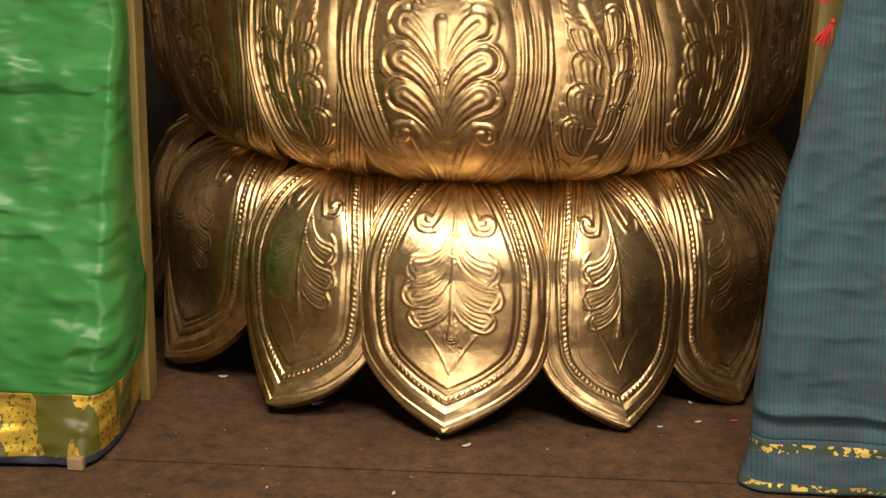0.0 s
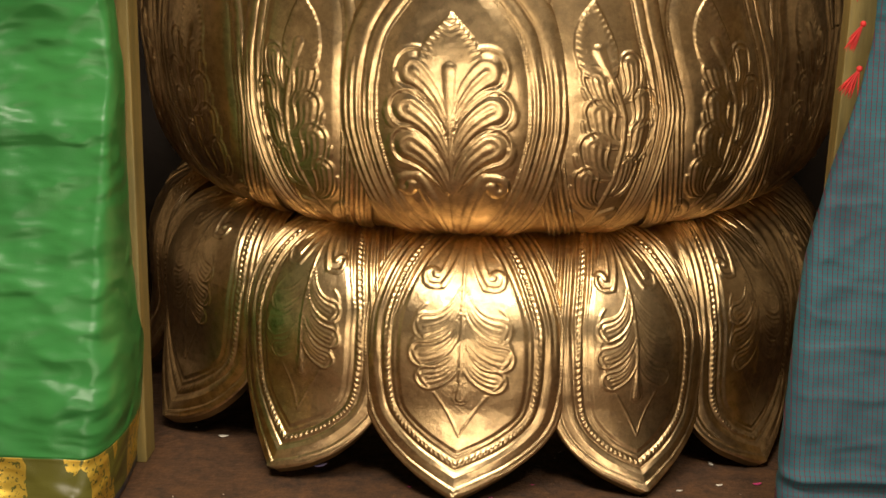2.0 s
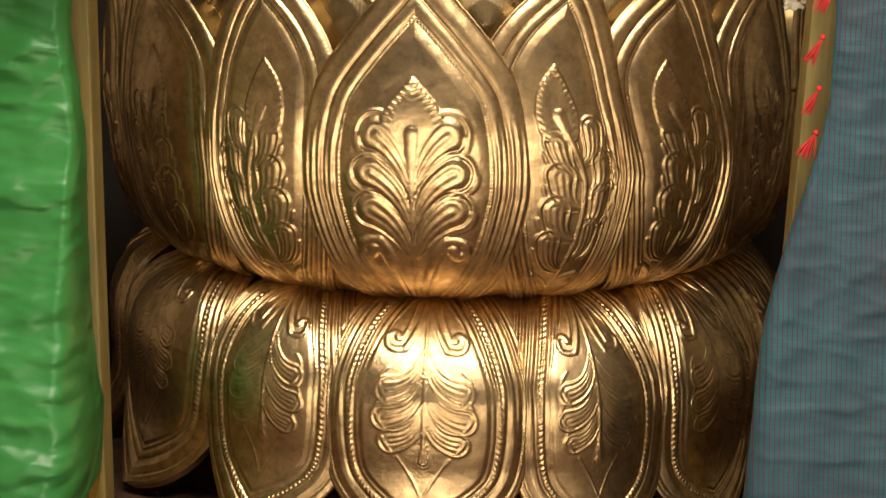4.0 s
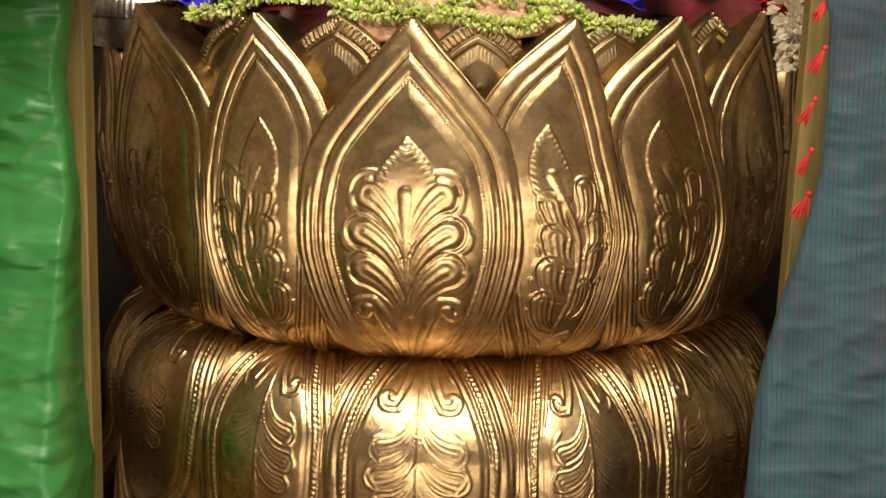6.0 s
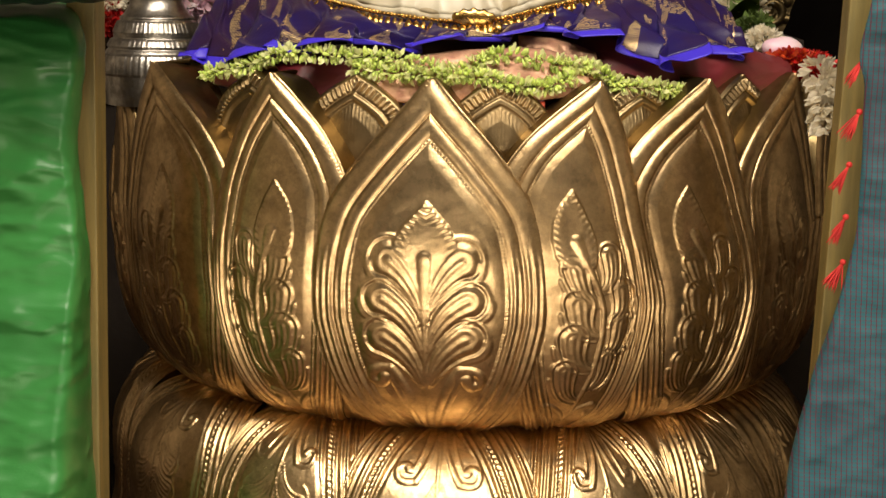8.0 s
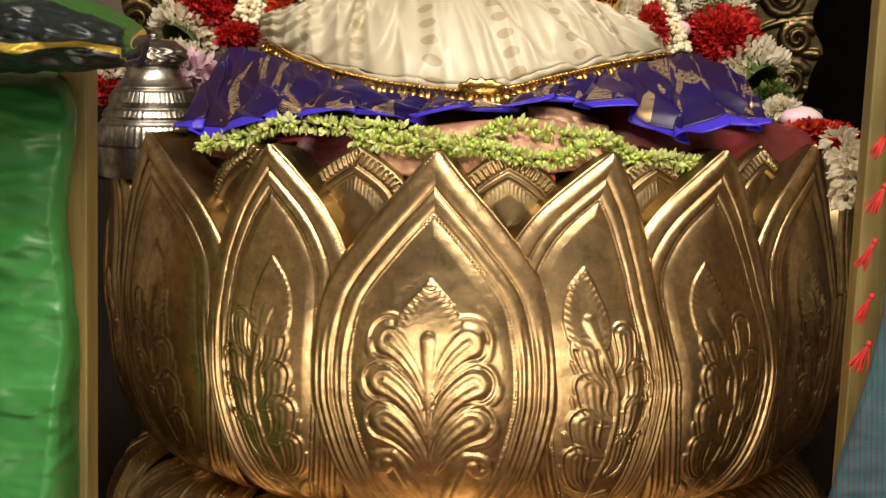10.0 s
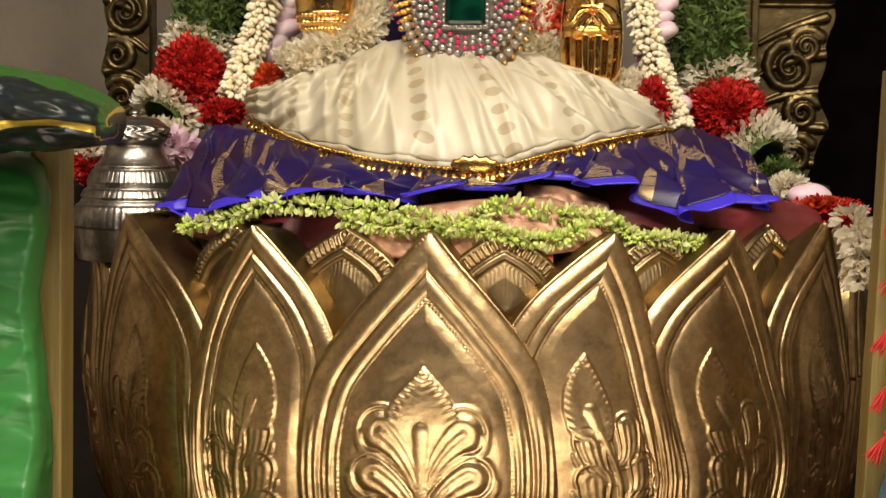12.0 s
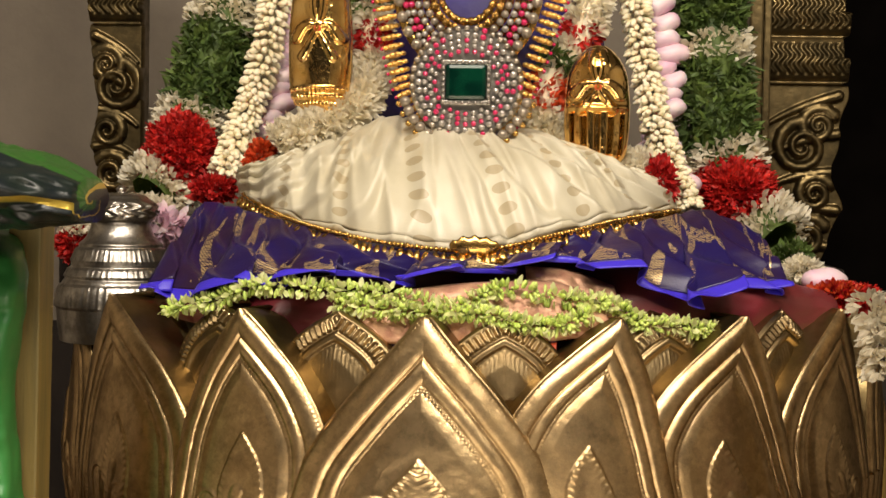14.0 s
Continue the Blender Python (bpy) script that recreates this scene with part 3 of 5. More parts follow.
def band(n, l, x, lo, hi):
    return math_node(n, l, "MULTIPLY", math_node(n, l, "GREATER_THAN", x, lo), math_node(n, l, "LESS_THAN", x, hi))


def noise_mask(n, l, tc, scale, cut, stretch=(1, 1, 1)):
    mp = n.new("ShaderNodeMapping")
    mp.inputs["Scale"].default_value = stretch
    l.new(tc.outputs["Object"], mp.inputs[0])
    t = n.new("ShaderNodeTexNoise")
    t.inputs["Scale"].default_value, t.inputs["Detail"].default_value = scale, 3
    l.new(mp.outputs[0], t.inputs["Vector"])
    return math_node(n, l, "GREATER_THAN", t.outputs[0], cut)


# green silk with a broad gold border and a navy hem
green_silk = material("green_silk", (0.034, 0.195, 0.042), 0.40, 0, (0.022, 0.14, 0.03), 4, 0.5, 0.0003, 400, rough2=0.42)
n, l, b = nodes_of(green_silk)
tc, ax_, ay_, az_ = axes(n, l)
gold_zone = band(n, l, az_, 0.018, 0.118)
motif = math_node(n, l, "MULTIPLY", math_node(n, l, "MULTIPLY", gold_zone, noise_mask(n, l, tc, 8, 0.51, (1.8, 1.8, 0.35))), noise_mask(n, l, tc, 140, 0.42))
over(n, l, b, gold_zone, (0.085, 0.080, 0.010))
over(n, l, b, motif, (0.62, 0.42, 0.06))
over(n, l, b, math_node(n, l, "LESS_THAN", az_, 0.018), (0.02, 0.025, 0.045))
l.new(math_node(n, l, "MULTIPLY", motif, 0.75), b.inputs["Metallic"])

def crinkle(m, scale, stretch, turn, depth):
    """Sharp creases of crushed silk."""
    n, l, b = nodes_of(m)
    tc = n.new("ShaderNodeTexCoord")
    last = b.inputs["Normal"].links[0].from_socket if b.inputs["Normal"].links else None
    for k in range(2):
        mp = n.new("ShaderNodeMapping")
        mp.inputs["Scale"].default_value = stretch
        mp.inputs["Rotation"].default_value = (0, turn * (1 if k else -0.6), 0)
        mp.inputs["Location"].default_value = (3.1 * k, 0, 1.7 * k)
        l.new(tc.outputs["Object"], mp.inputs[0])
        t = n.new("ShaderNodeTexNoise")
        t.noise_type = "RIDGED_MULTIFRACTAL"
        t.inputs["Scale"].default_value, t.inputs["Detail"].default_value = scale * (1 + 0.9 * k), 2
        l.new(mp.outputs[0], t.inputs["Vector"])
        bp = n.new("ShaderNodeBump")
        bp.inputs["Strength"].default_value, bp.inputs["Distance"].default_value = 1.0, depth / (1 + k)
        l.new(t.outputs[0], bp.inputs["Height"])
        if last is not None:
            l.new(last, bp.inputs["Normal"])
        last = bp.outputs[0]
    l.new(last, b.inputs["Normal"])


crinkle(green_silk, 7.0, (0.8, 1.0, 1.9), 0.6, 0.022)
crinkle(green_silk, 3.2, (2.2, 1.0, 0.7), 0.5, 0.022)

# shot blue cotton silk with maroon checks and thin gold bands
blue_check = material("blue_check", (0.018, 0.100, 0.122), 0.6, 0, (0.012, 0.070, 0.088), 7, 0.5, 0.0003, 500)
n, l, b = nodes_of(blue_check)
tc, ax_, ay_, az_ = axes(n, l)
for axis_, pitch, width, deep in ((ax_, 0.0078, 0.20, 0.85), (az_, 0.0060, 0.35, 0.30)):
    line = math_node(n, l, "LESS_THAN", math_node(n, l, "FRACT", math_node(n, l, "MULTIPLY", axis_, 1 / pitch)), width)
    over(n, l, b, math_node(n, l, "MULTIPLY", line, deep), (0.085, 0.014, 0.030))
soft = n.new("ShaderNodeTexNoise")
soft.inputs["Scale"].default_value = 4.5
l.new(tc.outputs["Object"], soft.inputs["Vector"])
over(n, l, b, math_node(n, l, "MULTIPLY", math_node(n, l, "MULTIPLY", math_node(n, l, "SUBTRACT", soft.outputs[0], 0.45), 2.2), 0.35), (0.066, 0.026, 0.040))
zari = math_node(n, l, "ADD", band(n, l, az_, 0.062, 0.076), band(n, l, az_, 0.007, 0.016))
over(n, l, b, zari, (0.04, 0.06, 0.04))
dots = math_node(n, l, "MULTIPLY", zari, noise_mask(n, l, tc, 75, 0.54))
over(n, l, b, dots, (0.62, 0.45, 0.12))
l.new(math_node(n, l, "MULTIPLY", dots, 0.7), b.inputs["Metallic"])


blue_check.node_tree.nodes["Principled BSDF"].inputs["Specular IOR Level"].default_value = 0.25
crinkle(blue_check, 4.0, (2.8, 1.0, 0.8), 0.45, 0.014)
crinkle(blue_check, 5.0, (0.8, 1.0, 2.4), 0.25, 0.006)


def turb(x, y, z):
    return noise.noise((x, y, z)) * 0.65 + noise.noise((x * 2.1, y * 2.1, z + 7)) * 0.35


def drape(name, outer, edge, z0, z1, y, wrap, mat, label, nu=170, nv=300, amp=1.0, seed=0.0, shoulder=0.0, roll=0.13, border=0.118, tuck=0.0):
    """A hanging cloth from x = outer to the edge line (z, x), bottom z0 to top z1, that turns back at its edge."""
    ez = bend(np.linspace(z0, z1, nv), edge)
    verts = []
    for i in range(nu):
        u = i / (nu - 1)
        for j in range(nv):
            q = j / (nv - 1)
            z = z0 + (z1 - z0) * q
            turn = max(0, (u - 0.6) / 0.4)
            th = turn * math.pi / 2
            reach = math.copysign(roll * (1 - 0.77 * min(1, q * 1.6)), ez[j] - outer)
            x = outer + (ez[j] - reach - outer) * u / 0.6 if u < 0.6 else ez[j] - reach * (1 - math.sin(th))
            back = wrap * (1 - math.cos(th)) * (1 - 0.85 * min(1, q * 1.5))
            x += (x - 0.13) * back / 2.3 * (1 - 0.35 * (1 - q))
            hung = 0.19 * min(1, q * 1.5) ** 0.8
            back += hung
            x += (x - 0.13) * hung / 2.3
            f = amp * (1 - 0.3 * turn)
            fold = 0.014 * math.sin(x * 19 + 2.0 * turb(x * 1.5, z * 1.2, seed)) * (0.25 + 0.75 * q)
            wrinkle = 0.012 * turb(x * 3.0 + seed, z * 6.0 + x * 3.2, seed) + 0.005 * turb(x * 9 + z * 6, z * 17, seed + 3)
            crease = 0.0
            for k, (cx, cz, size) in enumerate(((2.0, 6.5, 0.010), (3.6, 10.0, 0.010), (6.0, 17.0, 0.007), (11.0, 30.0, 0.004))):
                r = 1 - 3.4 * abs(turb(x * cx + 3 * k, z * cz - x * (3.2 - 2.1 * k), seed + 9 * k))
                crease += size * max(0, r) ** 1.6
            yy = y + back - f * (fold + wrinkle + crease)
            if tuck:
                rise = z - tuck - 0.06 * (1.0 - x) - 0.006 * math.sin(x * 21)
                yy -= 0.012 * math.exp(-(rise / 0.007) ** 2) - 0.006 * math.exp(-((rise + 0.02) / 0.010) ** 2)
            if shoulder:
                s = max(0, (z - (z1 - shoulder)) / shoulder)
                yy += 0.16 * s ** 2
                z = z - 0.4 * shoulder * s ** 3
                x += (outer - x) * 0.10 * s ** 2
            verts.append((x + 0.004 * turb(z * 9, u * 5, seed), yy, z))
    return split_sheet(name, verts, grid_faces(nu, nv), mat, lambda i: z0 + (z1 - z0) * (i % nv) / (nv - 1) < border + 0.002, label, "sari", ("silk_field", "woven_border"))


drape("green_sari", -1.25, [(0.0, -0.545), (0.10, -0.530), (0.23, -0.512), (0.32, -0.517), (0.47, -0.518), (0.69, -0.510), (0.82, -0.515), (0.90, -0.520), (0.98, -0.512),
      (1.02, -0.506), (1.08, -0.505), (1.15, -0.520)], 0.006, 1.165, -0.905, 0.40, green_silk,
      "bright green silk sari with gold border draped over a board", amp=0.58, seed=1.7, roll=0.10, shoulder=0.12)
drape("blue_sari", 1.25, [(0.0, 0.475), (0.03, 0.484), (0.08, 0.491), (0.27, 0.496), (0.44, 0.506), (0.57, 0.529), (0.75, 0.572), (0.85, 0.581), (1.01, 0.579),
      (1.08, 0.570), (1.25, 0.60)], 0.004, 1.25, -0.895, 0.05, blue_check,
      "hanging blue sari with fine maroon checks and a thin gold border", amp=0.4, seed=5.2, roll=0.05, border=0.082, tuck=0.105)

# ---- flowers, cloths and jewels on the pedestal ----
def uv_set(ob, uv):
    lay = ob.data.uv_layers.new(name="weave")
    idx = np.empty(len(ob.data.loops), dtype=np.int32)
    ob.data.loops.foreach_get("vertex_index", idx)
    lay.data.foreach_set("uv", np.asarray(uv, dtype=np.float32)[idx].ravel())


def spline(pts, t):
    """Points of a smooth line through pts at t in 0..1 (any dimension)."""
    p = np.array(pts, float)
    out = []
    for q in np.atleast_1d(t) * (len(p) - 1):
        i = int(min(max(q, 0), len(p) - 2))
        f = q - i
        p0, p1, p2, p3 = p[max(i - 1, 0)], p[i], p[i + 1], p[min(i + 2, len(p) - 1)]
        out.append(0.5 * (2 * p1 + (p2 - p0) * f + (2 * p0 - 5 * p1 + 4 * p2 - p3) * f * f + (3 * p1 - p0 - 3 * p2 + p3) * f ** 3))
    return np.array(out)


rng = np.random.default_rng(7)


def unit(v):
    return v / (np.linalg.norm(v, axis=-1, keepdims=True) + 1e-9)


def leaves(name, base, way, length, width, mat, parent=None, label="", cup=0.25):
    """Many small pointed petals or leaves as one mesh: where each starts, where it points."""
    n = len(base)
    way = unit(way)
    side = unit(np.cross(way, unit(rng.normal(size=(n, 3)))))
    up = np.cross(side, way)
    L = length * rng.uniform(0.75, 1.2, (n, 1))
    W = width * rng.uniform(0.8, 1.2, (n, 1))
    v = np.stack([base, base + way * L * 0.45 + side * W, base + way * L * 0.5 + up * W * cup, base + way * L * 0.45 - side * W,
                  base + way * L + up * L * 0.12, base + way * L * 0.82 + side * W * 0.65, base + way * L * 0.82 - side * W * 0.65], 1).reshape(-1, 3)
    f = []
    for k in range(0, 7 * n, 7):
        f += [(k, k + 1, k + 2), (k, k + 2, k + 3), (k + 1, k + 5, k + 2), (k + 2, k + 6, k + 3), (k + 5, k + 4, k + 2), (k + 2, k + 4, k + 6)]
    return mesh_object(name, v, f, mat, parent, label)


def buds(name, base, way, length, width, mat, parent=None, label="", seg=6):
    """Many plump closed buds as one mesh."""
    n = len(base)
    way = unit(way)
    side = unit(np.cross(way, unit(rng.normal(size=(n, 3)))))
    up = np.cross(side, way)
    L = length * rng.uniform(0.8, 1.15, (n, 1))
    W = width * rng.uniform(0.8, 1.15, (n, 1))
    rings = [(0.0, 0.35), (0.3, 0.85), (0.65, 1.0), (0.9, 0.6), (1.0, 0.15)]
    v = []
    for t, r in rings:
        for k in range(seg):
            a = 2 * math.pi * k / seg
            v.append(base + way * L * t + (side * math.cos(a) + up * math.sin(a)) * W * r)
    v = np.stack(v, 1).reshape(-1, 3)
    one = [(i * seg + k, i * seg + (k + 1) % seg, (i + 1) * seg + (k + 1) % seg, (i + 1) * seg + k) for i in range(len(rings) - 1) for k in range(seg)]
    one.append(tuple((len(rings) - 1) * seg + k for k in range(seg)))
    m = len(rings) * seg
    f = [tuple(x + j * m for x in q) for j in range(n) for q in one]
    return mesh_object(name, v, f, mat, parent, label)


def round_strand(pts, radius, n, t0=0.0, t1=1.0, flat=1.0):
    """Random starts and outward ways on a strand of the given thickness."""
    t = rng.uniform(t0, t1, n)
    c = spline(pts, t)
    d = unit(spline(pts, np.clip(t + 0.01, 0, 1)) - spline(pts, np.clip(t - 0.01, 0, 1)))
    q = rng.normal(size=(n, 3))
    q = unit(q - d * (q * d).sum(1, keepdims=True))
    q[:, 1] *= flat
    return c, d, q


white_petal = material("jasmine_white", (0.88, 0.83, 0.70), 0.55, 0, (0.78, 0.71, 0.54), 30, 0.5, random_tint=0.10, subsurface=0.15)
cream_bud = material("jasmine_bud", (0.82, 0.74, 0.56), 0.5, 0, (0.72, 0.62, 0.40), 40, 0.5, random_tint=0.08, subsurface=0.15)
red_petal = material("red_petal", (0.62, 0.03, 0.02), 0.55, 0, (0.45, 0.012, 0.012), 25, 0.5, random_tint=0.35)
orange_petal = material("orange_petal", (0.72, 0.10, 0.02), 0.55, 0, (0.60, 0.06, 0.015), 25, 0.5, random_tint=0.25)
herb_leaf = material("herb_leaf", (0.115, 0.170, 0.035), 0.6, 0, (0.060, 0.105, 0.022), 25, 0.5, random_tint=0.45)
pale_bud = material("pale_green_bud", (0.52, 0.62, 0.16), 0.5, 0, (0.36, 0.47, 0.08), 30, 0.5, random_tint=0.25, subsurface=0.1)
pale_tip = material("pale_yellow_petal", (0.80, 0.81, 0.44), 0.5, 0, (0.68, 0.72, 0.28), 30, 0.5, random_tint=0.15, subsurface=0.1)
lotus_pink = material("lotus_pink", (0.70, 0.44, 0.56), 0.45, 0, (0.78, 0.64, 0.66), 18, 0.5, random_tint=0.12, subsurface=0.15, stretch=(1, 1, 2))
pearl = material("pearl", (0.34, 0.29, 0.23), 0.2, 0.5, (0.24, 0.19, 0.14), 40, 0.5)
white_stone = material("white_stone", (0.44, 0.40, 0.36), 0.14, 0.55, (0.34, 0.30, 0.26), 60, 0.5)
ruby = material("ruby", (0.55, 0.02, 0.10), 0.10, 0.1, (0.40, 0.01, 0.06), 60, 0.5, coat=0.6)
emerald = material("emerald", (0.002, 0.035, 0.018), 0.06, 0.1, (0.001, 0.016, 0.010), 30, 0.5, coat=0.8)
old_gold = material("old_gold", (0.72, 0.45, 0.14), 0.26, 1.0, (0.45, 0.26, 0.07), 50, 0.6, 0.0005, 200)


def thin_petal(m, share):
    """Lets part of the light through a petal or leaf."""
    n, l, b = nodes_of(m)
    b.inputs["Subsurface Weight"].default_value = 0
    tr = n.new("ShaderNodeBsdfTranslucent")
    l.new(b.inputs["Base Color"].links[0].from_socket, tr.inputs[0])
    mix = n.new("ShaderNodeMixShader")
    mix.inputs[0].default_value = share
    l.new(b.outputs[0], mix.inputs[1])
    l.new(tr.outputs[0], mix.inputs[2])
    l.new(mix.outputs[0], n["Material Output"].inputs[0])


for petal_mat, share in ((white_petal, 0.45), (red_petal, 0.35), (orange_petal, 0.35), (herb_leaf, 0.3), (pale_tip, 0.4)):
    thin_petal(petal_mat, share)

# ---- cloths ----
cream = material("cream_silk", (0.54, 0.495, 0.38), 0.36, 0, (0.44, 0.39, 0.27), 7, 0.5, 0.0003, 500, rough2=0.5)
crinkle(cream, 6.0, (2.4, 1.0, 0.8), 0.3, 0.007)
n, l, b = nodes_of(cream)
uvn = n.new("ShaderNodeUVMap")
sep = n.new("ShaderNodeSeparateXYZ")
l.new(uvn.outputs[0], sep.inputs[0])
cu = math_node(n, l, "MULTIPLY", sep.outputs[0], 15.0)
col = math_node(n, l, "FLOOR", cu)
cv = math_node(n, l, "ADD", math_node(n, l, "MULTIPLY", sep.outputs[1], 9.0), math_node(n, l, "MULTIPLY", math_node(n, l, "FRACT", math_node(n, l, "MULTIPLY", col, 0.37)), 1.0))
du = math_node(n, l, "MULTIPLY", math_node(n, l, "SUBTRACT", math_node(n, l, "FRACT", cu), 0.5), 1.15)
dv = math_node(n, l, "SUBTRACT", math_node(n, l, "FRACT", cv), 0.5)
rr = math_node(n, l, "SQRT", math_node(n, l, "ADD", math_node(n, l, "MULTIPLY", du, du), math_node(n, l, "MULTIPLY", dv, dv)))
spot = math_node(n, l, "MULTIPLY", math_node(n, l, "LESS_THAN", rr, 0.27), math_node(n, l, "LESS_THAN", math_node(n, l, "FRACT", math_node(n, l, "MULTIPLY", col, 0.5)), 0.4))
over(n, l, b, math_node(n, l, "MULTIPLY", spot, 0.75), (0.33, 0.26, 0.15))

purple = material("purple_brocade", (0.015, 0.009, 0.075), 0.30, 0, (0.026, 0.011, 0.034), 8, 0.6, 0.0004, 300)
n, l, b = nodes_of(purple)
uvn = n.new("ShaderNodeUVMap")
sep = n.new("ShaderNodeSeparateXYZ")
l.new(uvn.outputs[0], sep.inputs[0])
mp = n.new("ShaderNodeMapping")
mp.inputs["Scale"].default_value = (36, 1.4, 1)
mp.inputs["Rotation"].default_value = (0, 0, 0.35)
l.new(uvn.outputs[0], mp.inputs[0])
t1 = n.new("ShaderNodeTexNoise")
t1.inputs["Scale"].default_value, t1.inputs["Detail"].default_value, t1.inputs["Distortion"].default_value = 1.0, 3, 0.6
l.new(mp.outputs[0], t1.inputs["Vector"])
t2 = n.new("ShaderNodeTexNoise")
t2.inputs["Scale"].default_value, t2.inputs["Detail"].default_value = 95, 4
l.new(uvn.outputs[0], t2.inputs["Vector"])
zari = math_node(n, l, "MULTIPLY", math_node(n, l, "GREATER_THAN", t1.outputs[0], 0.58), math_node(n, l, "GREATER_THAN", t2.outputs[0], 0.46))
zari = math_node(n, l, "MULTIPLY", zari, math_node(n, l, "GREATER_THAN", sep.outputs[1], 0.13))
zari = math_node(n, l, "MULTIPLY", zari, math_node(n, l, "GREATER_THAN", math_node(n, l, "FRACT", math_node(n, l, "MULTIPLY", math_node(n, l, "ADD", sep.outputs[0], math_node(n, l, "MULTIPLY", sep.outputs[1], 0.12)), 330.0)), 0.28))
b.inputs["Specular IOR Level"].default_value = 0.3
over(n, l, b, zari, (0.62, 0.44, 0.20))
l.new(math_node(n, l, "MULTIPLY", zari, 0.6), b.inputs["Metallic"])
edge_zone = math_node(n, l, "LESS_THAN", sep.outputs[1], 0.10)
over(n, l, b, edge_zone, (0.050, 0.030, 0.52))
maroon = material("maroon_silk", (0.15, 0.014, 0.022), 0.40, 0, (0.11, 0.026, 0.022), 5, 0.6, 0.0004, 300)
rose_gold = material("rose_gold_zari", (0.56, 0.33, 0.20), 0.45, 0.35, (0.42, 0.20, 0.13), 70, 0.65, 0.0008, 180)
lilac = material("lilac_silk", (0.26, 0.19, 0.42), 0.45, 0, (0.19, 0.12, 0.32), 8, 0.5)
saffron = material("saffron_cloth", (0.75, 0.13, 0.03), 0.5, 0, (0.6, 0.08, 0.03), 8, 0.5)


def sheet(name, low, top, mat, label, nu=200, nv=40, ripple=0.0, waves=9.0, bulge=0.0, fold=0.0, folds=40.0, loops=0.0, thick=0.0015, seed=0.0, back=0.0, pleat=0.0, pleats=20.0, slant=0.6, focus=0.0):
    """A cloth stretched between a lower and an upper line."""
    a = np.linspace(0, 1, nu)
    lo_, hi_ = spline(low, a), spline(top, a)
    verts, uv = [], []
    for i in range(nu):
        ph = 2 * math.pi * waves * (a[i] + 0.035 * turb(a[i] * 5, seed, 1.0))
        for j in range(nv):
            q = j / (nv - 1)
            p = lo_[i] * (1 - q) + hi_[i] * q
            k = (1 - q) ** 1.3
            p = p + np.array((ripple * loops * math.sin(2 * ph) * k, -ripple * 1.1 * math.cos(ph) * k, ripple * 0.4 * math.sin(ph + 0.6) * k))
            s = math.sin(math.pi * q) ** 0.8
            f = fold * (1 - 2 * abs(turb(a[i] * folds * 0.33, q * 0.8 + a[i] * 2, seed + 4))) * (0.35 + 0.65 * s)
            p = p + np.array((0, -bulge * s - f, bulge * 0.8 * s + 0.4 * f))
            if pleat:
                c = (a[i] + slant * (q - 0.5) * (a[i] - 0.5 if focus else 0.12) + 0.02 * turb(a[i] * 6, q * 1.5, seed)) * pleats
                c = c + 0.6 * turb(a[i] * 9, 0.3, seed + 2)
                saw = c - math.floor(c)
                saw = saw / 0.8 if saw < 0.8 else (1 - saw) / 0.2
                g_ = pleat * (saw ** 1.2 - 0.4) * (0.45 + 0.55 * (1 - q)) * (0.6 + 0.8 * abs(turb(a[i] * 4, q, seed + 6)))
                p = p + np.array((0, -g_, 0.5 * g_))
            p = p + np.array((0, 1, 0)) * 0.004 * turb(a[i] * 14, q * 5, seed)
            verts.append(p)
            uv.append((a[i], q))
        if back:
            verts[-1] = verts[-1] + np.array((0, back, -back * 0.25))
    if name == "cream_skirt":
        return split_sheet(name, verts, grid_faces(nu, nv), mat, lambda i: (i % nv) / (nv - 1) < 0.035, label, "skirt", ("silk_field", "hem_band"), uv, thick)
    if name == "purple_ruffle":
        return split_sheet(name, verts, grid_faces(nu, nv), mat, lambda i: (i % nv) / (nv - 1) < 0.105, label, "cloth", ("brocade_panel", "blue_edge"), uv, thick)
    ob = mesh_object(name, verts, grid_faces(nu, nv), mat)
    uv_set(ob, uv)
    sol = ob.modifiers.new("thickness", "SOLIDIFY")
    sol.thickness, sol.offset = thick, 0
    return tagged(ob, label, "cloth")


sheet("maroon_cloth", [(-0.431, -0.400, 0.980), (-0.251, -0.510, 0.954), (-0.002, -0.580, 0.925), (0.233, -0.540, 0.942), (0.400, -0.440, 0.959), (0.565, -0.330, 0.982)],
      [(-0.463, -0.380, 0.995), (-0.267, -0.430, 1.042), (-0.012, -0.460, 1.075), (0.233, -0.450, 1.088), (0.402, -0.400, 1.072), (0.560, -0.300, 1.035)], maroon,
      "maroon silk cloth spread over the brass lotus top", fold=0.012, folds=26, seed=2.0, bulge=0.02)
sheet("zari_cloth", [(-0.125, -0.605, 0.974), (-0.031, -0.612, 0.973), (0.046, -0.612, 0.975), (0.141, -0.605, 0.983), (0.225, -0.590, 0.995)], [(-0.153, -0.550, 1.022), (-0.052, -0.570, 1.047), (0.058, -0.570, 1.059), (0.152, -0.560, 1.056), (0.240, -0.555, 1.012)], rose_gold,
      "rose and gold woven zari cloth border", nu=90, nv=24, fold=0.006, folds=10, seed=3.0, bulge=0.01)
sheet("zari_fold", [(0.100, -0.552, 1.030), (0.160, -0.548, 1.022), (0.225, -0.540, 1.012)], [(0.095, -0.520, 1.078), (0.160, -0.515, 1.074), (0.220, -0.510, 1.052)], rose_gold,
      "rose and gold fold of woven silk", nu=40, nv=20, fold=0.006, folds=6, seed=6.0, bulge=0.012)
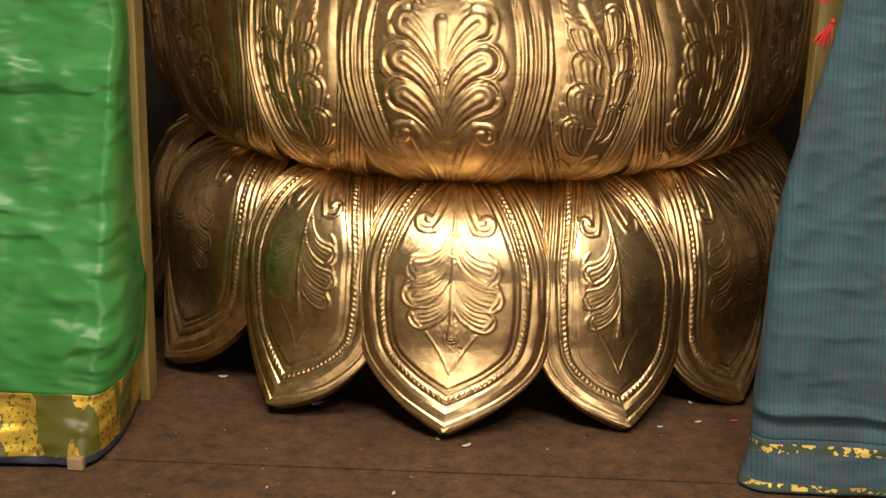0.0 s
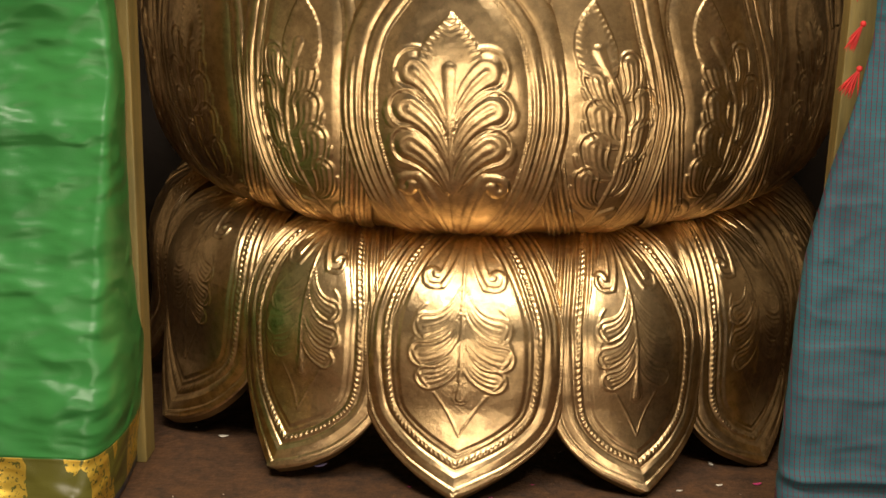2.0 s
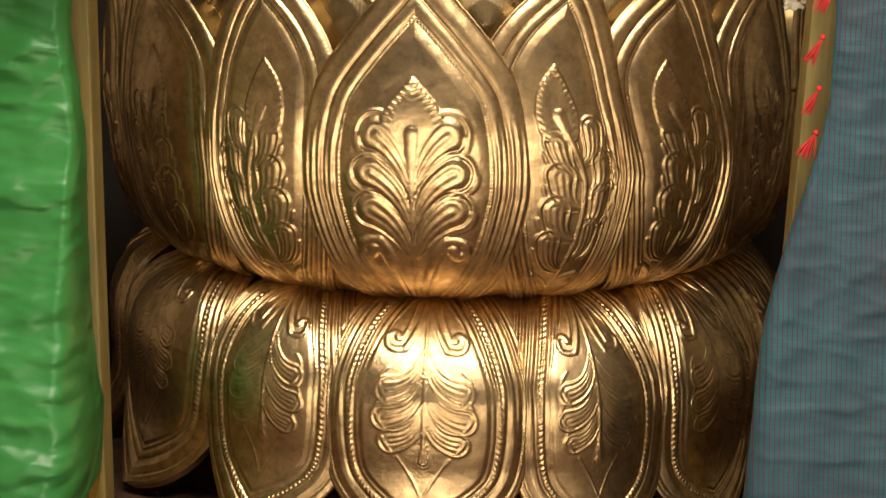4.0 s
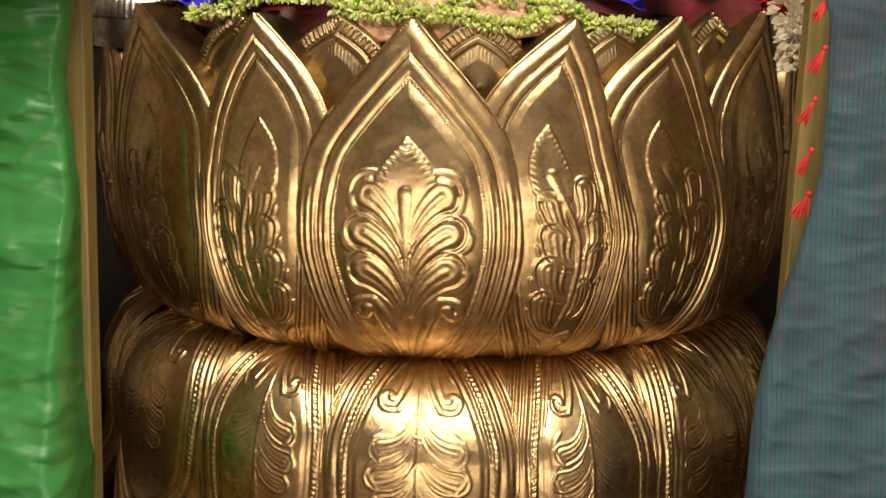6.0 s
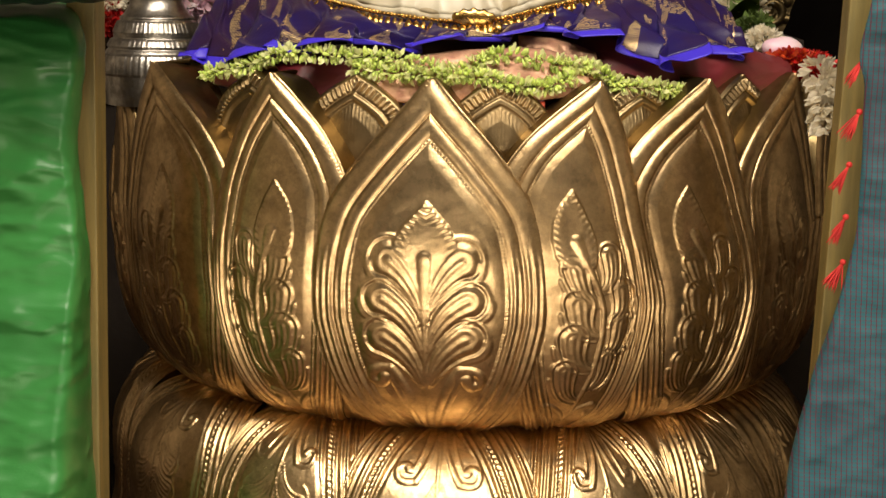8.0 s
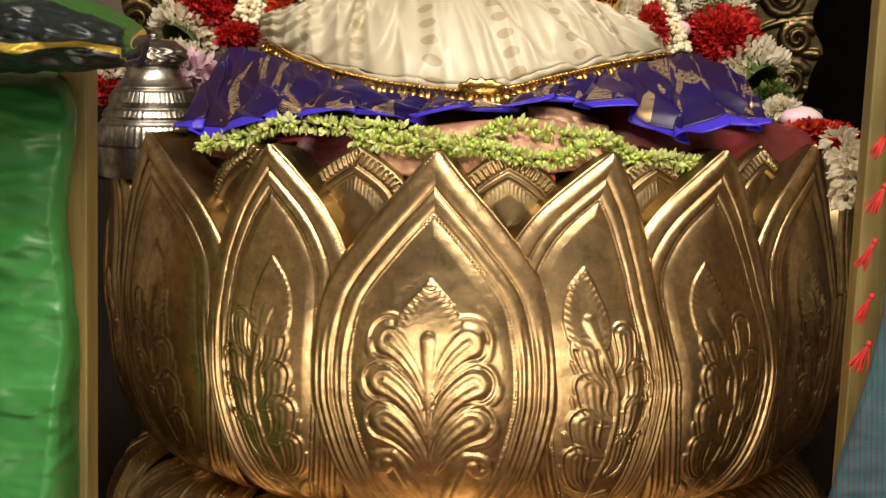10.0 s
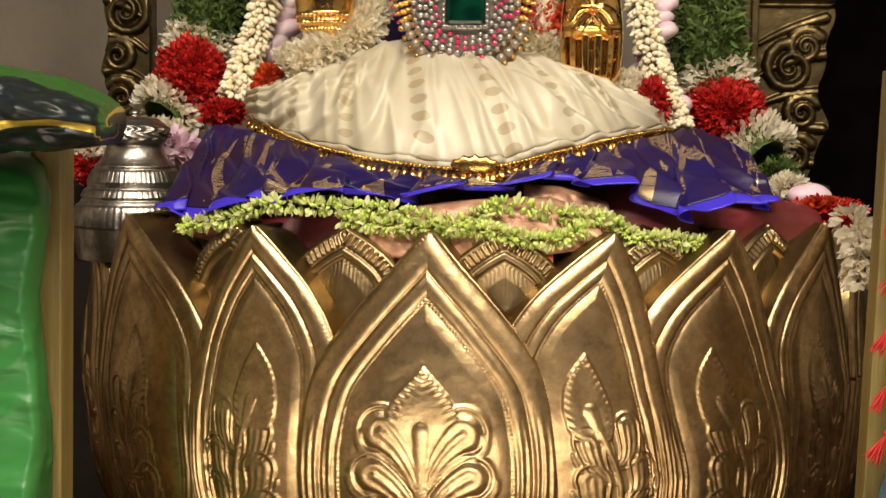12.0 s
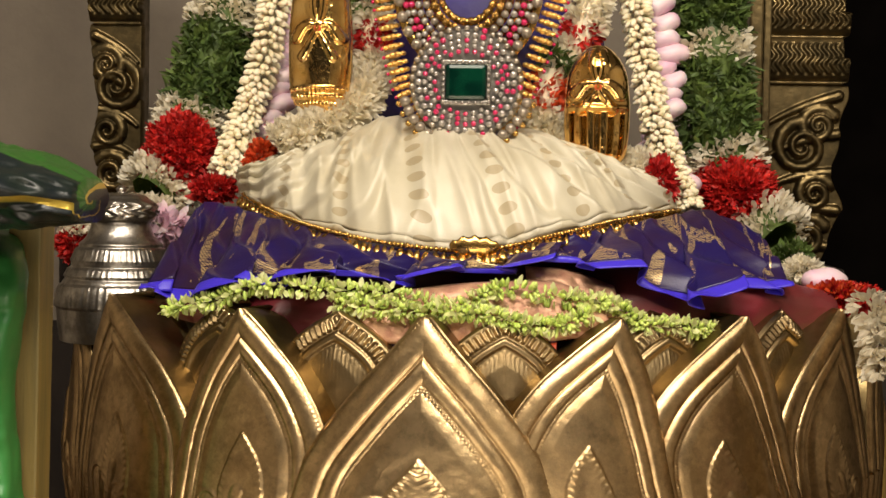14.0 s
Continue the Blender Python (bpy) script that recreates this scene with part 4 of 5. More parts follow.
sheet("lilac_cloth", [(-0.219, -0.600, 0.906), (-0.076, -0.615, 0.912), (0.040, -0.618, 0.915), (0.124, -0.610, 0.917)], [(-0.222, -0.585, 0.965), (-0.079, -0.600, 0.973), (0.038, -0.600, 0.969), (0.141, -0.595, 0.986)], lilac,
      "lilac silk edge tucked inside the lotus", nu=60, nv=14, fold=0.005, folds=12, seed=8.0)
sheet("saffron_cloth", [(0.097, -0.622, 0.940), (0.142, -0.618, 0.945)], [(0.100, -0.612, 0.972), (0.141, -0.606, 0.981)], saffron, "saffron cloth scrap tucked inside the lotus", nu=20, nv=8)
sheet("cream_skirt", [(-0.379, -0.200, 1.166), (-0.307, -0.310, 1.141), (-0.222, -0.400, 1.121), (-0.111, -0.470, 1.104), (0.022, -0.500, 1.097), (0.134, -0.470, 1.121), (0.218, -0.400, 1.140), (0.281, -0.310, 1.150), (0.331, -0.220, 1.154)],
      [(-0.377, -0.140, 1.184), (-0.310, -0.170, 1.227), (-0.227, -0.200, 1.260), (-0.142, -0.220, 1.294), (-0.059, -0.230, 1.298), (0.023, -0.240, 1.278), (0.086, -0.230, 1.275), (0.159, -0.200, 1.242), (0.262, -0.150, 1.199)], cream,
      "cream silk skirt with beige dots gathered in folds", nu=260, nv=60, bulge=0.035, fold=0.022, folds=40, pleat=0.022, pleats=15, slant=0.9, focus=1.0, seed=1.0, back=0.12)
sheet("purple_ruffle", [(-0.475, -0.410, 1.019), (-0.393, -0.490, 1.020), (-0.306, -0.530, 1.043), (-0.214, -0.550, 1.057), (-0.100, -0.565, 1.058), (-0.013, -0.570, 1.068), (0.073, -0.570, 1.079), (0.151, -0.560, 1.090), (0.237, -0.550, 1.071),
                        (0.329, -0.540, 1.035), (0.404, -0.490, 1.055), (0.481, -0.400, 1.045)],
      [(-0.429, -0.240, 1.156), (-0.354, -0.300, 1.146), (-0.279, -0.370, 1.131), (-0.182, -0.435, 1.111), (-0.077, -0.480, 1.097), (0.022, -0.500, 1.092), (0.118, -0.480, 1.113), (0.192, -0.430, 1.129), (0.252, -0.380, 1.139), (0.315, -0.320, 1.149),
       (0.372, -0.260, 1.157), (0.458, -0.240, 1.122)], purple,
      "purple and gold brocade cloth with ruffled blue edge", nu=420, nv=50, ripple=0.022, waves=7, fold=0.012, folds=15, loops=1.2, pleat=0.028, pleats=20, slant=1.0, seed=4.0)

# the gold chain along the skirt's hem
hem = [(-0.374, -0.225, 1.167), (-0.303, -0.335, 1.140), (-0.218, -0.425, 1.119), (-0.109, -0.490, 1.102), (0.023, -0.520, 1.095), (0.135, -0.490, 1.119), (0.217, -0.420, 1.138), (0.280, -0.330, 1.148), (0.330, -0.240, 1.153)]
chain = thing("waist_chain", "ornate gold chain with leaf drops along the skirt hem", "jewellery")
tt_ = np.linspace(0.01, 0.99, 150)
c_ = spline(hem, tt_)
buds("chain_strand", c_ + (0, 0, 0.004), np.tile((1.0, 0.0, 0.2), (150, 1)), 0.008, 0.0046, old_gold, chain)
tt_ = np.linspace(0.01, 0.99, 84)
c_ = spline(hem, tt_)
for i in range(84):
    big = 1.35 if abs(i - 42) < 4 else 1.0
    ob = buds("leaf_drop", c_[i:i + 1] + (0, -0.002, 0), np.array([(0.15 * math.sin(i * 2.1), -0.35, -1.0)]), 0.021 * big, 0.0080 * big, old_gold, chain)
bm = bmesh.new()
bmesh.ops.create_uvsphere(bm, u_segments=24, v_segments=12, radius=1)
for v in bm.verts:
    v.co = Vector((v.co.x * 0.036, v.co.y * 0.006, v.co.z * 0.014 * (1 + 0.2 * math.cos(v.co.x * 14)))) + Vector((0.023, -0.525, 1.106))
part("medallion", bm, old_gold, chain, "oval gold medallion")

# ---- the pale green garland ----
green_garland = thing("leaf_garland", "pale green bud garland lying over the lotus top", "garland")
for pts, n_ in (([(-0.424, -0.500, 1.006), (-0.355, -0.530, 1.018), (-0.284, -0.560, 1.044), (-0.193, -0.580, 1.044), (-0.088, -0.600, 1.042), (-0.002, -0.610, 1.025), (0.067, -0.610, 1.052), (0.152, -0.600, 1.040), (0.218, -0.580, 1.030), (0.261, -0.570, 1.005),
                  (0.309, -0.555, 1.002), (0.359, -0.530, 0.993)], 620),
                ([(-0.167, -0.590, 1.027), (-0.094, -0.610, 1.021), (-0.024, -0.620, 1.019), (0.045, -0.625, 1.018), (0.091, -0.625, 1.008), (0.141, -0.615, 1.004), (0.190, -0.600, 1.021)], 330)):
    c_, d_, q_ = round_strand(pts, 0.01, n_)
    leaves("petal_mass", c_ + q_ * 0.004, q_ + d_ * rng.uniform(-0.8, 0.8, (n_, 1)), 0.0155, 0.0040, pale_tip, green_garland)
    c_, d_, q_ = round_strand(pts, 0.01, n_)
    buds("bud_mass", c_ + q_ * 0.003, q_ + d_ * rng.uniform(-0.6, 0.6, (n_, 1)), 0.013, 0.0032, pale_bud, green_garland, seg=5)


# ---- hanging garlands ----
def fat_strand(parent, pts, radius, plan):
    """A thick hanging garland in bands: (from, to, kind)."""
    for t0, t1, kind in plan:
        n_ = int(5200 * (t1 - t0) * radius / 0.06)
        c_, d_, q_ = round_strand(pts, radius, n_, t0, t1)
        depth = rng.uniform(0.45, 1.0, (n_, 1)) ** 0.5
        at = c_ + q_ * radius * depth * (1, 0.8, 1)
        if kind == "leaf":
            leaves("leaf_band", at, q_ * 0.5 + rng.normal(size=(n_, 3)) * 0.7 + (0, -0.2, -0.2), 0.026, 0.0038, herb_leaf, parent, "dark green herb leaves")
        elif kind == "white":
            leaves("jasmine_band", at, q_ + rng.normal(size=(n_, 3)) * 0.35, 0.019, 0.0048, white_petal, parent, "white jasmine flowers")
        elif kind == "red":
            leaves("red_band", at, q_ + rng.normal(size=(n_, 3)) * 0.5, 0.015, 0.0036, red_petal, parent, "bright red flowers")
        else:
            leaves("orange_band", at, q_ + rng.normal(size=(n_, 3)) * 0.5, 0.014, 0.0036, orange_petal, parent, "orange red flowers")


def core_tube(parent, pts, radius, mat):
    t = np.linspace(0, 1, 24)
    c_ = spline(pts, t)
    a = np.linspace(0, 2 * math.pi, 10, endpoint=False)
    d_ = unit(np.gradient(c_, axis=0))
    s_ = unit(np.cross(d_, (0, 1, 0)))
    u_ = np.cross(s_, d_)
    v = np.stack([c_ + radius * (s_ * math.cos(x) + u_ * math.sin(x)) for x in a], 0).reshape(-1, 3)
    return mesh_object("core", v, grid_faces(10, 24, wrap=True), mat, parent)


g = thing("herb_garland", "thick hanging garland of herb leaves with white and red flower bands", "garland", "herb garlands")
pts = [(-0.425, 0.020, 1.630), (-0.449, 0.020, 1.510), (-0.473, 0.000, 1.399), (-0.505, -0.020, 1.293), (-0.517, -0.050, 1.223), (-0.553, -0.100, 1.164)]
fat_strand(g, pts, 0.058, [(0.0, 0.17, "leaf"), (0.17, 0.29, "white"), (0.29, 0.54, "leaf"), (0.54, 0.67, "white"), (0.67, 0.90, "red"), (0.90, 1.0, "white")])
core_tube(g, pts, 0.040, herb_leaf)
g = thing("herb_garland", "thick hanging garland of herb leaves with white and red flower bands", "garland", "herb garlands")
pts = [(0.372, 0.020, 1.635), (0.389, 0.020, 1.519), (0.402, 0.000, 1.425), (0.405, -0.020, 1.331), (0.424, -0.040, 1.240), (0.443, -0.080, 1.169), (0.499, -0.140, 1.106)]
fat_strand(g, pts, 0.060, [(0.0, 0.29, "leaf"), (0.29, 0.37, "white"), (0.37, 0.62, "leaf"), (0.62, 0.71, "white"), (0.71, 0.90, "red"), (0.90, 1.0, "white")])
core_tube(g, pts, 0.042, herb_leaf)


def plait(name, pts, radius, label):
    """A tightly tied rope of jasmine buds."""
    g = thing(name, label, "garland", "jasmine ropes")
    L = np.linalg.norm(np.diff(np.array(pts), axis=0), axis=1).sum()
    rings = int(L / 0.0095)
    base, way = [], []
    for i in range(rings):
        t = np.array([(i + 0.5) / rings])
        c_ = spline(pts, t)[0]
        d_ = unit(spline(pts, np.clip(t + 0.01, 0, 1))[0] - spline(pts, np.clip(t - 0.01, 0, 1))[0])
        s_ = unit(np.cross(d_, (0, 1, 0)))
        u_ = np.cross(s_, d_)
        for k in range(11):
            a = 2 * math.pi * (k + 0.5 * (i % 2)) / 11 + rng.normal() * 0.12
            out = s_ * math.cos(a) + u_ * math.sin(a)
            base.append(c_ + out * radius * 0.35)
            way.append(out + d_ * (0.55 + 0.2 * rng.normal()) + rng.normal(size=3) * 0.12)
    buds("bud_mass", np.array(base), np.array(way), radius * 0.85, radius * 0.22, cream_bud, g)


plait("jasmine_rope", [(-0.340, -0.060, 1.598), (-0.348, -0.070, 1.501), (-0.370, -0.100, 1.364), (-0.395, -0.130, 1.272), (-0.414, -0.160, 1.205)], 0.027, "thick rope of tied white jasmine buds")
plait("jasmine_rope", [(0.243, -0.060, 1.603), (0.260, -0.080, 1.506), (0.278, -0.100, 1.401), (0.297, -0.130, 1.306), (0.324, -0.170, 1.223), (0.348, -0.210, 1.158)], 0.025, "thick rope of tied white jasmine buds")


def petal_pile(name, pts, n_, size, label):
    """Folded lotus petals threaded one above another."""
    g = thing(name, label, "garland", "lotus petal strings")
    for i in range(n_):
        c_ = spline(pts, np.array([(i + 0.5) / n_]))[0]
        bm = bmesh.new()
        bmesh.ops.create_uvsphere(bm, u_segments=18, v_segments=10, radius=1)
        tilt = 0.35 * math.sin(i * 2.4)
        for v in bm.verts:
            x, y, z = v.co
            z = z * (0.95 - 0.3 * x * tilt) + 0.12 * math.sin(x * 3)
            z = z * 0.62 + 0.20 * abs(x) - 0.10 * max(0, math.sin(4 * x + i))
            v.co = Vector((x * size * (1 + 0.2 * math.sin(i * 1.7)), y * size * 0.9, z * size)) + Vector(c_) + Vector((0.008 * math.sin(i * 2.9), 0, 0))
        part("folded_petal", bm, lotus_pink, g)


petal_pile("lotus_petal_string", [(-0.334, -0.020, 1.565), (-0.338, -0.030, 1.447), (-0.348, -0.050, 1.358), (-0.353, -0.080, 1.269)], 12, 0.033, "string of folded pink lotus petals")
petal_pile("lotus_petal_string", [(0.298, -0.020, 1.571), (0.312, -0.030, 1.455), (0.319, -0.040, 1.358), (0.306, -0.080, 1.266), (0.348, -0.140, 1.186)], 16, 0.033, "string of folded pink lotus petals")

g = thing("flower_garland", "white flower garland with red tufts across the statue's side", "garland", "chest garlands")
pts = [(-0.193, -0.140, 1.578), (-0.176, -0.150, 1.493), (-0.170, -0.160, 1.437), (-0.166, -0.170, 1.381), (-0.192, -0.220, 1.315), (-0.253, -0.245, 1.276), (-0.307, -0.250, 1.246)]
fat_strand(g, pts, 0.026, [(0.0, 0.20, "leaf"), (0.18, 0.32, "white"), (0.30, 0.44, "red"), (0.43, 1.0, "white"), (0.5, 1.0, "white")])
core_tube(g, pts, 0.020, cream_bud)
g = thing("flower_garland", "white flower garland with red and green tufts", "garland", "chest garlands")
pts = [(0.189, -0.130, 1.583), (0.186, -0.140, 1.498), (0.169, -0.160, 1.432), (0.133, -0.170, 1.389), (0.113, -0.190, 1.328), (0.111, -0.200, 1.278), (0.168, -0.220, 1.233), (0.231, -0.220, 1.218), (0.276, -0.220, 1.212)]
fat_strand(g, pts, 0.029, [(0.0, 0.10, "leaf"), (0.08, 0.22, "white"), (0.21, 0.29, "red"), (0.28, 0.34, "white"), (0.34, 0.40, "leaf"), (0.42, 0.53, "orange"), (0.52, 1.0, "white"), (0.54, 1.0, "white")])
core_tube(g, pts, 0.022, cream_bud)


def tuft(name, at, size, mat, label, n_=420, length=0.0135):
    """A loose ball of petals."""
    n_ = n_ if length > 0.03 else int(n_ * 1.8)
    q_ = unit(rng.normal(size=(n_, 3)))
    at = np.array(at)
    lump = np.array([0.72 + 0.55 * turb(*(v_ * 1.7 + at * 9)) + 0.2 for v_ in q_])[:, None]
    ob = leaves(name, at + q_ * np.array(size) * lump * rng.uniform(0.55, 1.0, (n_, 1)) ** 0.6, q_ + rng.normal(size=(n_, 3)) * 0.45, length, length * 0.26, mat)
    return tagged(ob, label, "flowers", "flower tufts")


tuft("flower_tuft", (-0.343, -0.210, 1.224), (0.022, 0.022, 0.032), orange_petal, "orange red flower tuft at the garland's end")
tuft("flower_tuft", (0.297, -0.240, 1.202), (0.024, 0.022, 0.036), red_petal, "red flower tuft at the garland's end")
tuft("flower_tuft", (-0.431, -0.180, 1.176), (0.034, 0.02, 0.018), red_petal, "red flower tuft beside the skirt")
tuft("flower_tuft", (-0.503, -0.090, 1.239), (0.060, 0.04, 0.064), red_petal, "dense red flower cluster on the hanging garland", 2600)
tuft("flower_tuft", (0.434, -0.110, 1.183), (0.062, 0.04, 0.050), red_petal, "dense red flower cluster on the hanging garland", 2600)
tuft("flower_tuft", (-0.728, 0.020, 1.071), (0.026, 0.02, 0.026), red_petal, "red flowers behind the silver vessel")
tuft("flower_tuft", (-0.721, 0.020, 1.102), (0.026, 0.02, 0.012), white_petal, "white flowers behind the silver vessel", 200)
tuft("flower_tuft", (-0.548, -0.140, 1.139), (0.045, 0.02, 0.022), white_petal, "white flowers beside the silver vessel", 260)
tuft("flower_tuft", (-0.518, -0.160, 1.109), (0.030, 0.02, 0.016), lotus_pink, "pink lotus petals beside the silver vessel", 90, 0.034)
tuft("flower_tuft", (0.577, -0.300, 1.030), (0.060, 0.04, 0.018), red_petal, "red flowers heaped behind the lotus rim", 700)
tuft("flower_tuft", (0.567, -0.310, 1.036), (0.040, 0.03, 0.014), orange_petal, "orange flowers among the red heap", 160)
tuft("flower_tuft", (0.529, -0.220, 1.065), (0.030, 0.03, 0.016), white_petal, "white flowers heaped behind the purple cloth", 260)
tuft("flower_tuft", (0.520, -0.160, 1.084), (0.030, 0.03, 0.022), herb_leaf, "green herb sprigs behind the purple cloth", 260)
g = thing("jasmine_string", "white jasmine string hanging over the brass rim", "garland")
pts = [(0.600, -0.360, 1.028), (0.605, -0.420, 1.004), (0.610, -0.440, 0.965), (0.612, -0.445, 0.929)]
c_, d_, q_ = round_strand(pts, 0.02, 420)
leaves("petal_mass", c_ + q_ * 0.012, q_ + d_ * 0.5, 0.024, 0.005, white_petal, g)
bm = bmesh.new()
bmesh.ops.create_uvsphere(bm, u_segments=28, v_segments=16, radius=1)
for v in bm.verts:
    x, y, z = v.co
    v.co = Vector((x * 0.036, y * 0.03, z * 0.020 * (1 + 0.06 * math.sin(5 * x)))) + Vector((0.554, -0.280, 1.054))
tagged(part("lotus_bud", bm, lotus_pink), "closed pale pink lotus bud lying on red flowers", "flower")


# ---- the silver vessel ----
pot = thing("silver_vessel", "tiered chased silver vessel standing inside the lotus rim", "vessel")
pot.location = (-0.563, -0.25, 0)
PROF = [(0.096, 0.931), (0.102, 0.985), (0.099, 1.010), (0.092, 1.026), (0.088, 1.031), (0.087, 1.036), (0.081, 1.047), (0.078, 1.051), (0.079, 1.055), (0.077, 1.060), (0.070, 1.076), (0.066, 1.083),
        (0.067, 1.086), (0.060, 1.092), (0.053, 1.101), (0.049, 1.110), (0.047, 1.118), (0.048, 1.122)]
revolve("body", smooth_profile(PROF, 90)[0], silver, pot, "chased silver body", 160,
        lambda a, z: 0.0034 * np.abs(np.sin(a * 30)) * (((z > 1.034) & (z < 1.049)) | ((z > 1.058) & (z < 1.080)) | ((z > 0.985) & (z < 1.022))))
CAP = [(0.047, 1.122), (0.053, 1.126), (0.057, 1.132), (0.058, 1.142), (0.054, 1.152), (0.047, 1.158), (0.043, 1.160), (0.036, 1.165), (0.020, 1.168), (0.006, 1.169), (0.009, 1.174), (0.004, 1.180), (0.0005, 1.181)]
revolve("lid", smooth_profile(CAP, 70)[0], silver, pot, "chased silver lid with a knob", 160,
        lambda a, z: 0.0036 * np.sin(a * 15 + np.sin(z * 420) * 1.8) * np.cos(z * 260) * ((z > 1.129) & (z < 1.152)) + 0.0012 * np.abs(np.sin(a * 30)) * ((z > 1.16) & (z < 1.171)))


# ---- carved bronze uprights of the arch ----
def carved_upright(x0, y, z0, z1, half, mirror, label):
    nu, nv = 90, 330
    z = np.linspace(z0, z1, nv)
    wave = 0.80 + 0.13 * np.sin((z - z0) * 26) + 0.07 * np.sin((z - z0) * 61 + 1)
    wave = np.where(z > z0 + 0.33, 0.88 + 0.10 * np.sign(np.sin((z - z0) * 75)) * 0.7, wave)
    wave = np.where(z < z0 + 0.10, wave * (0.45 + 5.0 * (z - z0)), wave)
    s = np.linspace(-1, 1, nu)[:, None]
    X = s * half * np.where(s * mirror > 0, wave, 0.92)
    Z = np.broadcast_to(z, X.shape)
    h = 0.010 * (1 - np.abs(s) ** 6)
    for k, (cx, cz, r) in enumerate([(0.1, 0.05, 0.040), (0.25, 0.13, 0.034), (-0.05, 0.215, 0.055), (0.3, 0.255, 0.035)]):
        cx = cx * half * mirror
        sw = np.linspace(0.6, 4 * math.pi, 26)
        line = [(cx + mirror * r * (1 - q / 14.5) * math.cos(q), z0 + cz + r * (1 - q / 14.5) * math.sin(q)) for q in sw]
        h = np.maximum(h, 0.010 + frond(X, Z, line, 0.013, 0.005, 0.020, 0.0, 0.0))
    for k in range(5):
        h = np.maximum(h, 0.010 + frond(X, Z, [(-0.8 * half * mirror, z0 + 0.02 + 0.06 * k), (-0.2 * half * mirror, z0 + 0.05 + 0.06 * k), (0.75 * half * mirror, z0 + 0.03 + 0.07 * k)], 0.004, 0.010, 0.012, 0.001))
    up = Z > z0 + 0.33
    tier = np.abs(np.sin((Z - z0) * 37.5))
    h = np.where(up, 0.010 + 0.022 * tier ** 0.5 + 0.003 * np.cos(X * 380 + 2 * np.sin(Z * 200)) * (tier > 0.5), h)
    front = np.stack([x0 + X, y - h, Z], -1)
    rear = np.stack([x0 + X, np.full_like(X, y + 0.05), Z], -1)
    verts = np.concatenate([front.reshape(-1, 3), rear.reshape(-1, 3)])
    m = nu * nv
    faces = grid_faces(nu, nv) + [f[::-1] for f in grid_faces(nu, nv, m)]
    loop = [j for j in range(nv)] + [i * nv + nv - 1 for i in range(1, nu)] + [(nu - 1) * nv + j for j in range(nv - 2, -1, -1)] + [i * nv for i in range(nu - 2, 0, -1)]
    faces += [(loop[i], loop[(i + 1) % len(loop)], m + loop[(i + 1) % len(loop)], m + loop[i]) for i in range(len(loop))]
    ob = thing("arch_upright", label, "arch", "bronze arch")
    heights = np.array([verts[list(f), 2].mean() for f in faces])
    for name, keep in (("scroll_panel", heights < z0 + 0.33), ("tiered_shaft", heights >= z0 + 0.33)):
        fs = [f for f, k in zip(faces, keep) if k]
        used, back = np.unique(np.array(fs), return_inverse=True)
        mesh_object(name, verts[used], back.reshape(-1, 4).tolist(), old_bronze, ob)
    return ob


carved_upright(0.590, 0.20, 1.055, 1.85, 0.080, 1, "carved dark bronze arch upright with scrolls")
carved_upright(-0.700, 0.20, 1.150, 1.85, 0.052, -1, "carved dark bronze arch upright with scrolls")
bm = bmesh.new()
box(bm, (0.480, 0.14, 1.02), (0.505, 0.24, 1.90), 0.004)
box(bm, (0.508, 0.16, 1.02), (0.522, 0.24, 1.90), 0.003)
tagged(part("arch_post", bm, old_bronze, smooth=False), "plain dark bronze post of the arch", "arch", "bronze arch")
# plinth coloured near black so its ledge sinks into the shrine's shade
bm = bmesh.new()
box(bm, (-0.78, 0.10, 0.90), (0.655, 0.40, 1.052), 0.006)
tagged(part("arch_plinth", bm, gloom_stone, smooth=False), "plinth behind the lotus, coloured dark like the unlit shrine", "plinth")
# wide dark block added where only the unlit shrine shows past the bowl
bm = bmesh.new()
box(bm, (-1.40, 0.12, 0.0), (1.40, 0.38, 0.898), 0.004)
tagged(part("dark_backing", bm, gloom_stone, smooth=False), "backing block behind the brass lotus, coloured dark for the unlit shrine", "block")
bm = bmesh.new()
box(bm, (-0.752, 0.15, 1.054), (-0.648, 0.25, 1.148), 0.006)
tagged(part("bronze_block", bm, old_bronze, smooth=False), "dark bronze block under the arch upright", "block")

# ---- the seated statue, a plain dressed form ----
statue_cloth = material("deep_blue_silk", (0.03, 0.018, 0.16), 0.5, 0, (0.02, 0.012, 0.09), 10, 0.5, 0.001, 60)
bm = bmesh.new()
bmesh.ops.create_uvsphere(bm, u_segments=40, v_segments=28, radius=1)
for v in bm.verts:
    x, y, z = v.co
    k = 1 - 0.22 * max(0, z)
    v.co = Vector((x * 0.21 * k + 0.005, y * 0.13 - 0.06, 1.42 + z * 0.36))
tagged(part("statue", bm, statue_cloth), "seated temple statue dressed in deep blue silk", "statue")


bright_gold = material("bright_gold", (1.0, 0.68, 0.26), 0.12, 1.0, (0.86, 0.50, 0.14), 24, 0.5, 0.004, 38, rough2=0.2)


